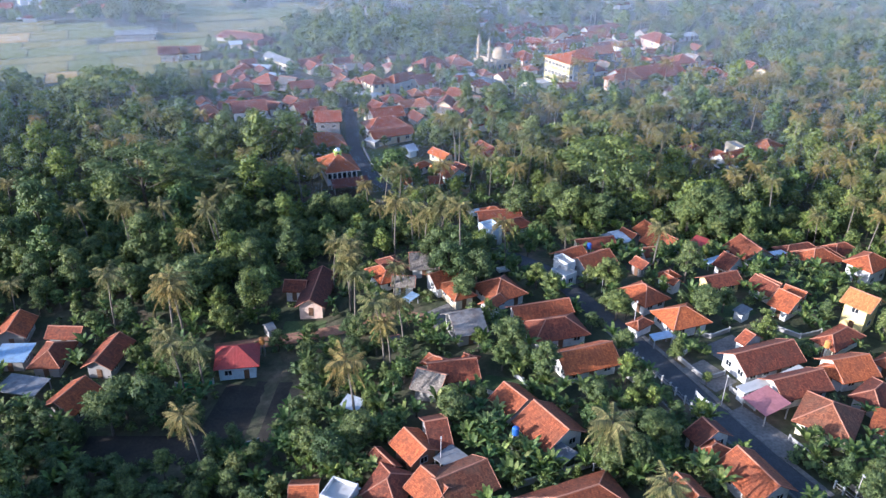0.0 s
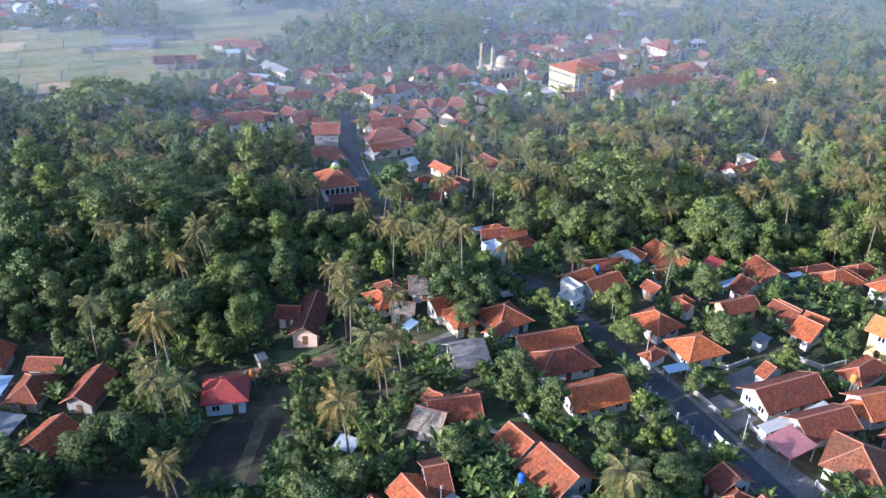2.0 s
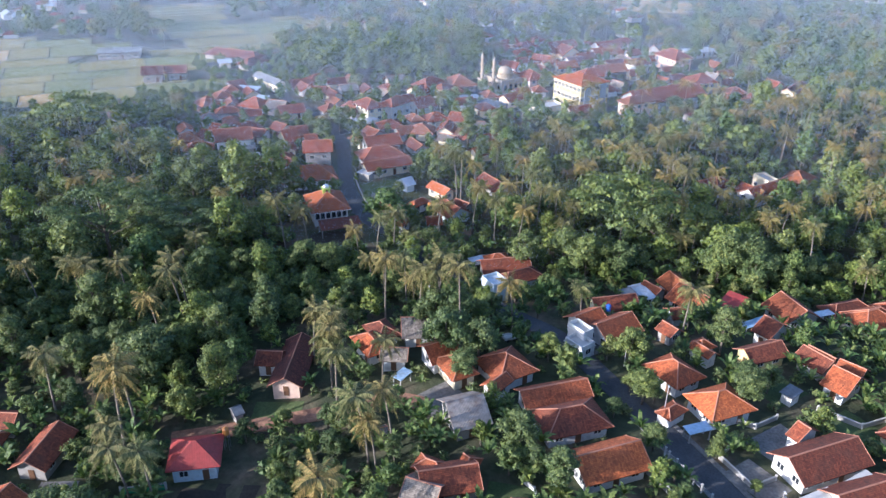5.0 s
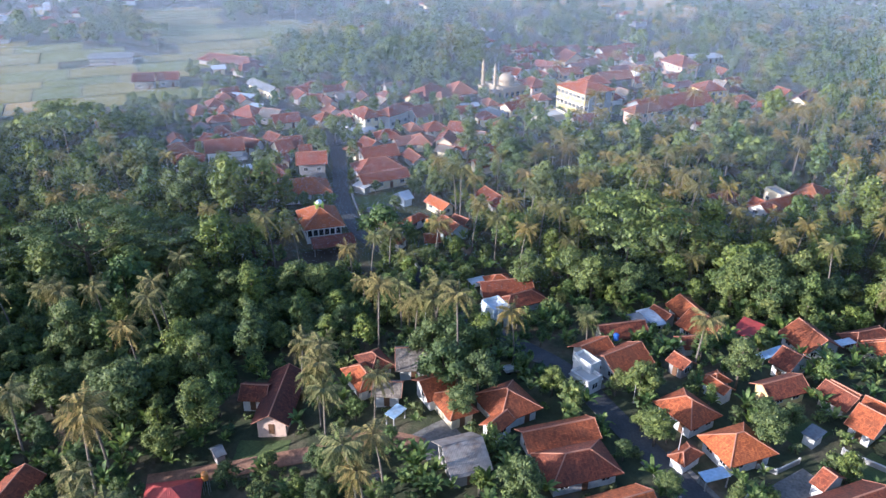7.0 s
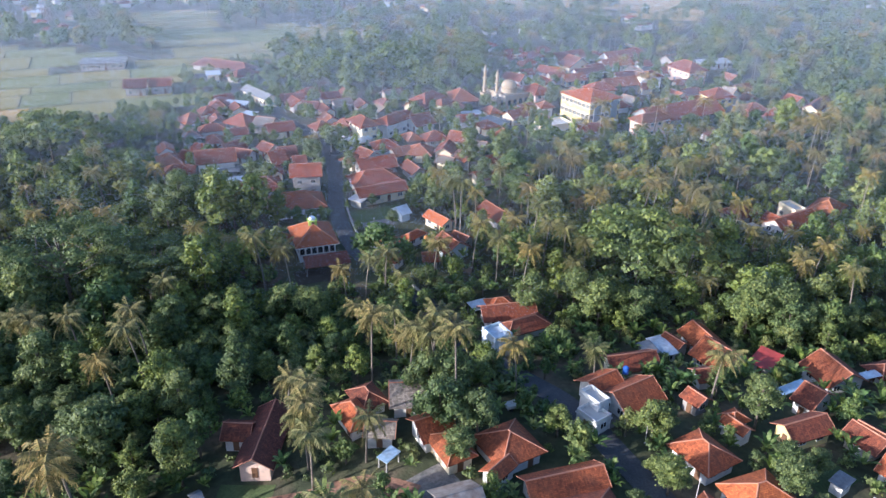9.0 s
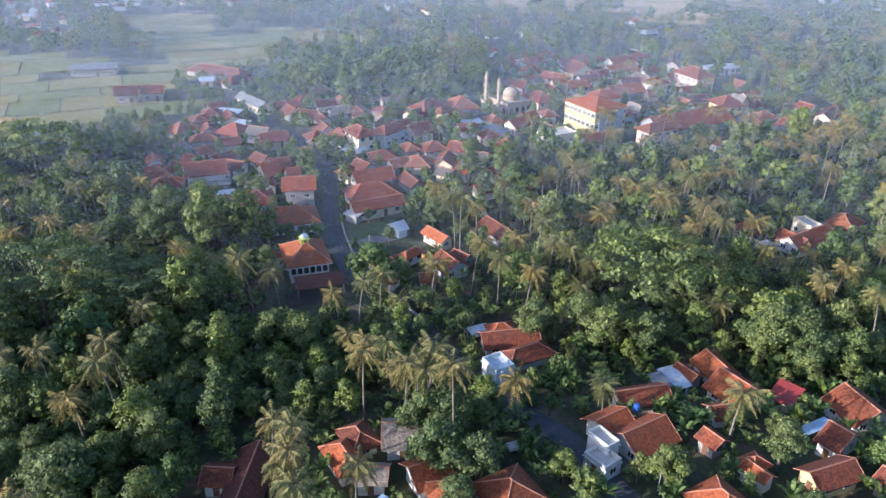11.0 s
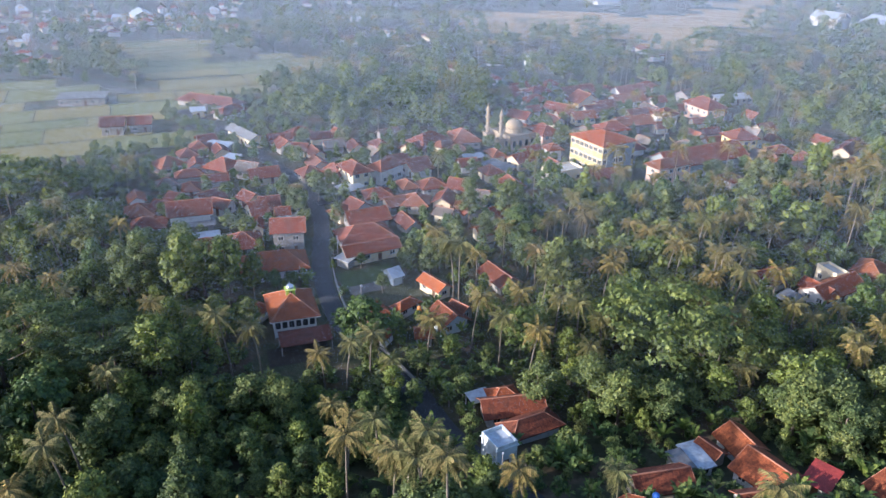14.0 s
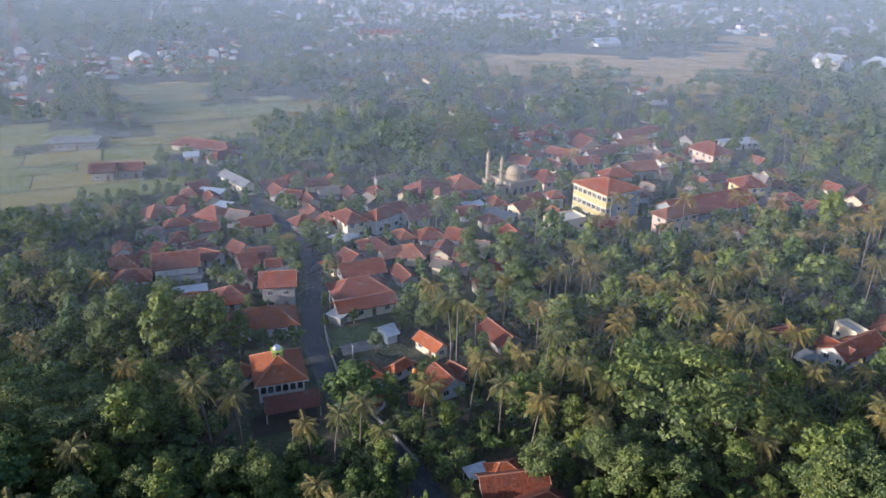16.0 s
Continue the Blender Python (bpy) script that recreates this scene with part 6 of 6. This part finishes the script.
def patchy(x, y):
    return noise.noise(Vector((x * 0.013, y * 0.013, 3.1)))


def village(x, y):
    """How built-up it is: share of the land within reach of a house."""
    return min(1.0, float(np.sum(np.hypot(FOOTA[:, 0] - x, FOOTA[:, 1] - y) < 16)) / 4.0)


mid_stuff, far_stuff, palm_stuff, bush_stuff, banana_stuff = [], [], [], [], []
trunk_lines, bole_lines = [], []
# near and middle wood
for tries in range(26000):
    y = 62 + 380 * random.random() ** 1.35
    half = 0.68 * (y + 15) + 14
    x = random.uniform(-half, half)
    v = village(x, y)
    if random.random() < v * (0.78 if y < 175 else 0.12):
        continue
    is_palm = random.random() < ((0.19 if x > -20 else 0.08) + 0.3 * patchy(x + 300, y) if v < 0.3 else 0.03)
    if is_palm and (y < 128 and x > -8 or -152 < x < -72 and 300 < y < 402):
        continue
    style = random.choices(STYLES, (5, 4, 0.7 if v < 0.1 else 0.0, 1.2))[0]
    scale = random.choice((0.6, 0.75, 0.9, 1.0, 1.15, 1.3, 1.5)) * random.uniform(0.9, 1.1) * (0.5 if v > 0.4 else 1.0)
    if style == "tall":
        scale *= 0.85
    if x < -14 and 140 < y < 232:   # the west bank: old high trees over low growth in their shade
        scale = random.choice((0.5, 0.6, 0.7, 0.8, 1.0, 1.5)) * random.uniform(0.9, 1.1)
        is_palm = is_palm and random.random() < 0.6
    if 12 < x < 78 and 290 < y < 330:   # open before the school and the large mosque
        scale = min(scale, 0.45)
    if y < 128:   # gardens near the first houses: only low trees, save tall shade-casters added far west
        scale = max(scale, 1.25) if x < -62 and y < 90 else min(scale, 0.55 if x < -18 else 0.62)
    if -32 < x < 25 and 148 < y < 202:   # low growth along the stream
        scale = min(scale, 0.7)
    if -152 < x < -72 and 318 < y < 402:   # low growth round the houses by the rice land
        scale = min(scale, 0.42)
    if -160 < x < -86 and 284 < y <= 318:
        scale = min(scale, 0.6)
    h = 10 * scale
    gap = 3.6 if is_palm else (12.0 if style == "wide" else 4.7) * (0.3 + 0.7 * scale)
    if -34 < x < -16 and 192 < y < 214 and h > 5 and not is_palm:
        continue   # open towards the stream, so that the prayer hall can be seen
    if any(abs(x - g[0]) < g[2] * 1.3 and abs(y - g[1]) < g[3] * 1.3 for g in GARDENS) or not free(x, y, 1.2 if is_palm else (1.6 if y < 240 or v < 0.4 else 0.6), (5.0 if is_palm else h * (0.9 if v < 0.4 else (0.6 if y < 240 else 0.5)))) or not spread.take(x, y, gap):
        continue
    turn = random.uniform(0, 360)
    pick = random.randrange(3)
    if is_palm:
        hk = random.randrange(5) if v < 0.5 else random.randrange(2)
        sc = random.uniform(0.8, 1.1)
        if y < 215 and palm_count < 240:
            palm(x, y, hk, sc, random.randrange(5), turn)
            palm_count += 1
        else:
            q = PALM_MID[pick] if y < 320 else PALM_FAR[pick]
            q = place_at(q, x, y, sc, turn)
            q[:, 2] += PALM_HEIGHTS[hk] * sc
            palm_stuff.append(q)
            trunk_lines.append((x, y, PALM_HEIGHTS[hk] * sc, 0.17))
    elif y < 165 and singles < 300:
        tree(style, x, y, scale, pick, turn)
        singles += 1
    elif y < 275:
        f = MID_FORMS[style][pick] if y > 240 else FINE_FORMS[style][pick]
        mid_stuff.append(place_at(f[2], x, y, scale, turn))
        bole_lines.append((x, y, f[0] * scale * 0.7, 0.16))
    else:
        f = MID_FORMS[style][pick]
        mid_stuff.append(place_at(f[2], x, y, scale, turn))
# the wood goes on unseen behind the start of the flight
for tries in range(1400):
    x, y = random.uniform(-150, 120), random.uniform(-70, 64)
    # unseen western trees are made taller to shade the near left gardens
    sc = random.uniform(0.7, 1.2) if x > -60 else random.uniform(1.2, 1.6)
    if free(x, y, 1.6, 0.0) and spread.take(x, y, 6.5 * sc):
        far_stuff.append(place_at(FAR_FORMS[random.choice(STYLES)][random.randrange(2)][2], x, y, sc, random.uniform(0, 6.28)))
# far wood
for tries in range(9000):
    y = 440 + 720 * random.random()
    half = 0.66 * y + 30
    x = random.uniform(-half, half)
    if patchy(x * 0.6, y * 0.6) < -0.32 and y > 560 or not free(x, y, 2.0, 3.0):
        continue
    far = y > 650
    v = village(x, y)
    if random.random() < 0.75 * v:
        continue
    sc = random.uniform(0.7, 1.1) * (0.65 if v > 0.2 else 1.0)
    if not spread.take(x, y, (7.5 if far else 5.4) * sc):
        continue
    if random.random() < 0.22:
        q = place_at(PALM_FAR[random.randrange(3)], x, y, 1.05, random.uniform(0, 6.28))
        hh = random.uniform(8, 13)
        q[:, 2] += hh
        palm_stuff.append(q[: 3 * 150] if far else q)
        trunk_lines.append((x, y, hh, 0.2))
    else:
        f = FAR_FORMS[random.choices(STYLES, (5, 4, 1, 1))[0]][random.randrange(2)]
        q = place_at(f[2], x, y, sc * (1.25 if far else 1.05), random.uniform(0, 6.28))
        far_stuff.append(q)
# banana gardens
def banana_garden(cx, cy, rx, ry, n):
    for _ in range(int(n * 0.65)):
        x, y = cx + random.gauss(0, rx), cy + random.gauss(0, ry)
        if free(x, y, 0.4, 0.0):
            banana_stuff.append(place_at(BANANA_FORMS[random.randrange(3)], x, y, random.uniform(0.8, 1.35), random.uniform(0, 6.28)))


for garden in GARDENS:
    banana_garden(*garden)
# undergrowth and bananas
for tries in range(20000):
    y = 62 + 240 * random.random() ** 1.6
    half = 0.66 * (y + 15) + 8
    x = random.uniform(-half, half)
    v = village(x, y)
    if not free(x, y, 0.7, 0.0):
        continue
    if random.random() < (0.6 if v > 0.1 else 0.15):
        if free(x, y, 0.9, 1.0) and len(banana_stuff) < 1700:
            banana_stuff.append(place_at(BANANA_FORMS[random.randrange(3)], x, y, random.uniform(0.8, 1.5), random.uniform(0, 6.28)))
    elif len(bush_stuff) < 2800 and (v > 0.0 or random.random() < 0.5):
        bush_stuff.append(place_at(BUSH_FORMS[random.randrange(4)][2], x, y, random.uniform(0.5, 1.25), random.uniform(0, 6.28)))

# thickets that close the wood below the high trees
for tries in range(2600):
    x, y = random.uniform(-105, 95), random.uniform(138, 262)
    if village(x, y) < 0.2 and free(x, y, 1.0, 2.5 if y > 160 else 4.0):
        bush_stuff.append(place_at(BUSH_FORMS[random.randrange(4)][2], x, y, random.uniform(1.1, 2.1), random.uniform(0, 6.28)))

for parts, name, mat, label, cat in ((mid_stuff, "woodland", LEAF, "dense green tropical woodland of mixed broadleaf trees", "woodland"),
                                     (far_stuff, "far_woodland", LEAF, "hazy distant woodland, with unseen trees added behind the start", "woodland"),
                                     (palm_stuff, "palm_grove", PALMLEAF, "coconut palms standing among the woodland", "palm grove"),
                                     (bush_stuff, "undergrowth", LEAF, "low dark green bushes under the trees", "bushes"),
                                     (banana_stuff, "banana_plants", BANANA, "clumps of banana plants with large bright leaves", "banana plants")):
    tagged(new(name, quads_mesh(name, np.concatenate(parts), mat, 4 if mat is BANANA else 3, np.concatenate([np.full(len(q), k) for q, k in zip(parts, np.random.default_rng(len(parts)).random(len(parts)))]))), label, cat, kind="stuff")
for lines, name, mat, label in ((trunk_lines, "palm_grove_trunks", PALMBARK, "pale slim trunks of the coconut palms"), (bole_lines, "woodland_trunks", BARK, "dark trunks of the woodland trees")):
    stems = Solid()
    for x, y, h, r in lines:
        z = gz(x, y)
        stems.tube([(x, y, z - 0.5), (x, y, z + h)], [r * 1.2, r * 0.8], 5)
    tagged(new(name, stems.mesh(name, mat)), label, "trunks", kind="stuff")

# ---- morning haze, imitated with solid strands ----
# hair-thin level strands, close over one another, in sheets that stand across the far valley
HAZE = bpy.data.materials.new("haze_strand_blue")
HAZE.use_nodes = True
hn, hl = HAZE.node_tree.nodes, HAZE.node_tree.links
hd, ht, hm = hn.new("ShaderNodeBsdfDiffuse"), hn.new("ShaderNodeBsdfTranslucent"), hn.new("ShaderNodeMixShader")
# the blue-white strand colour stands in for light scattered by haze
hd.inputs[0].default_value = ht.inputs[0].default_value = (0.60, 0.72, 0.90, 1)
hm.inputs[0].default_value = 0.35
hl.new(hd.outputs[0], hm.inputs[1])
hl.new(ht.outputs[0], hm.inputs[2])
hl.new(hm.outputs[0], hn["Material Output"].inputs["Surface"])
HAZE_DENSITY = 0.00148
hz = np.random.default_rng(77)
strands = []
hy, last = 165.0, 145.0
while hy < 1250:
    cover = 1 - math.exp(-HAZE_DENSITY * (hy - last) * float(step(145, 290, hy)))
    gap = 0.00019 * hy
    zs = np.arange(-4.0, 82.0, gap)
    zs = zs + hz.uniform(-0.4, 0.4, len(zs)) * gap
    thick = gap * cover * (0.46 + 0.34 * (1 - step(14, 46, zs)))   # strands thicken low down, as mist lies low
    half = 0.64 * hy + 40
    keep = thick > 1e-4
    z, t = zs[keep], thick[keep] / 2
    one = np.ones_like(z)
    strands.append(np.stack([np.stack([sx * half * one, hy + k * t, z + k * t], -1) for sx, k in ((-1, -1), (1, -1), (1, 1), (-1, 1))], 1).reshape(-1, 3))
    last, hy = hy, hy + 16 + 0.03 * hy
tagged(new("haze", quads_mesh("haze", np.concatenate(strands), HAZE)), "fine blue strands standing in for morning haze over the valley", "haze", kind="stuff")
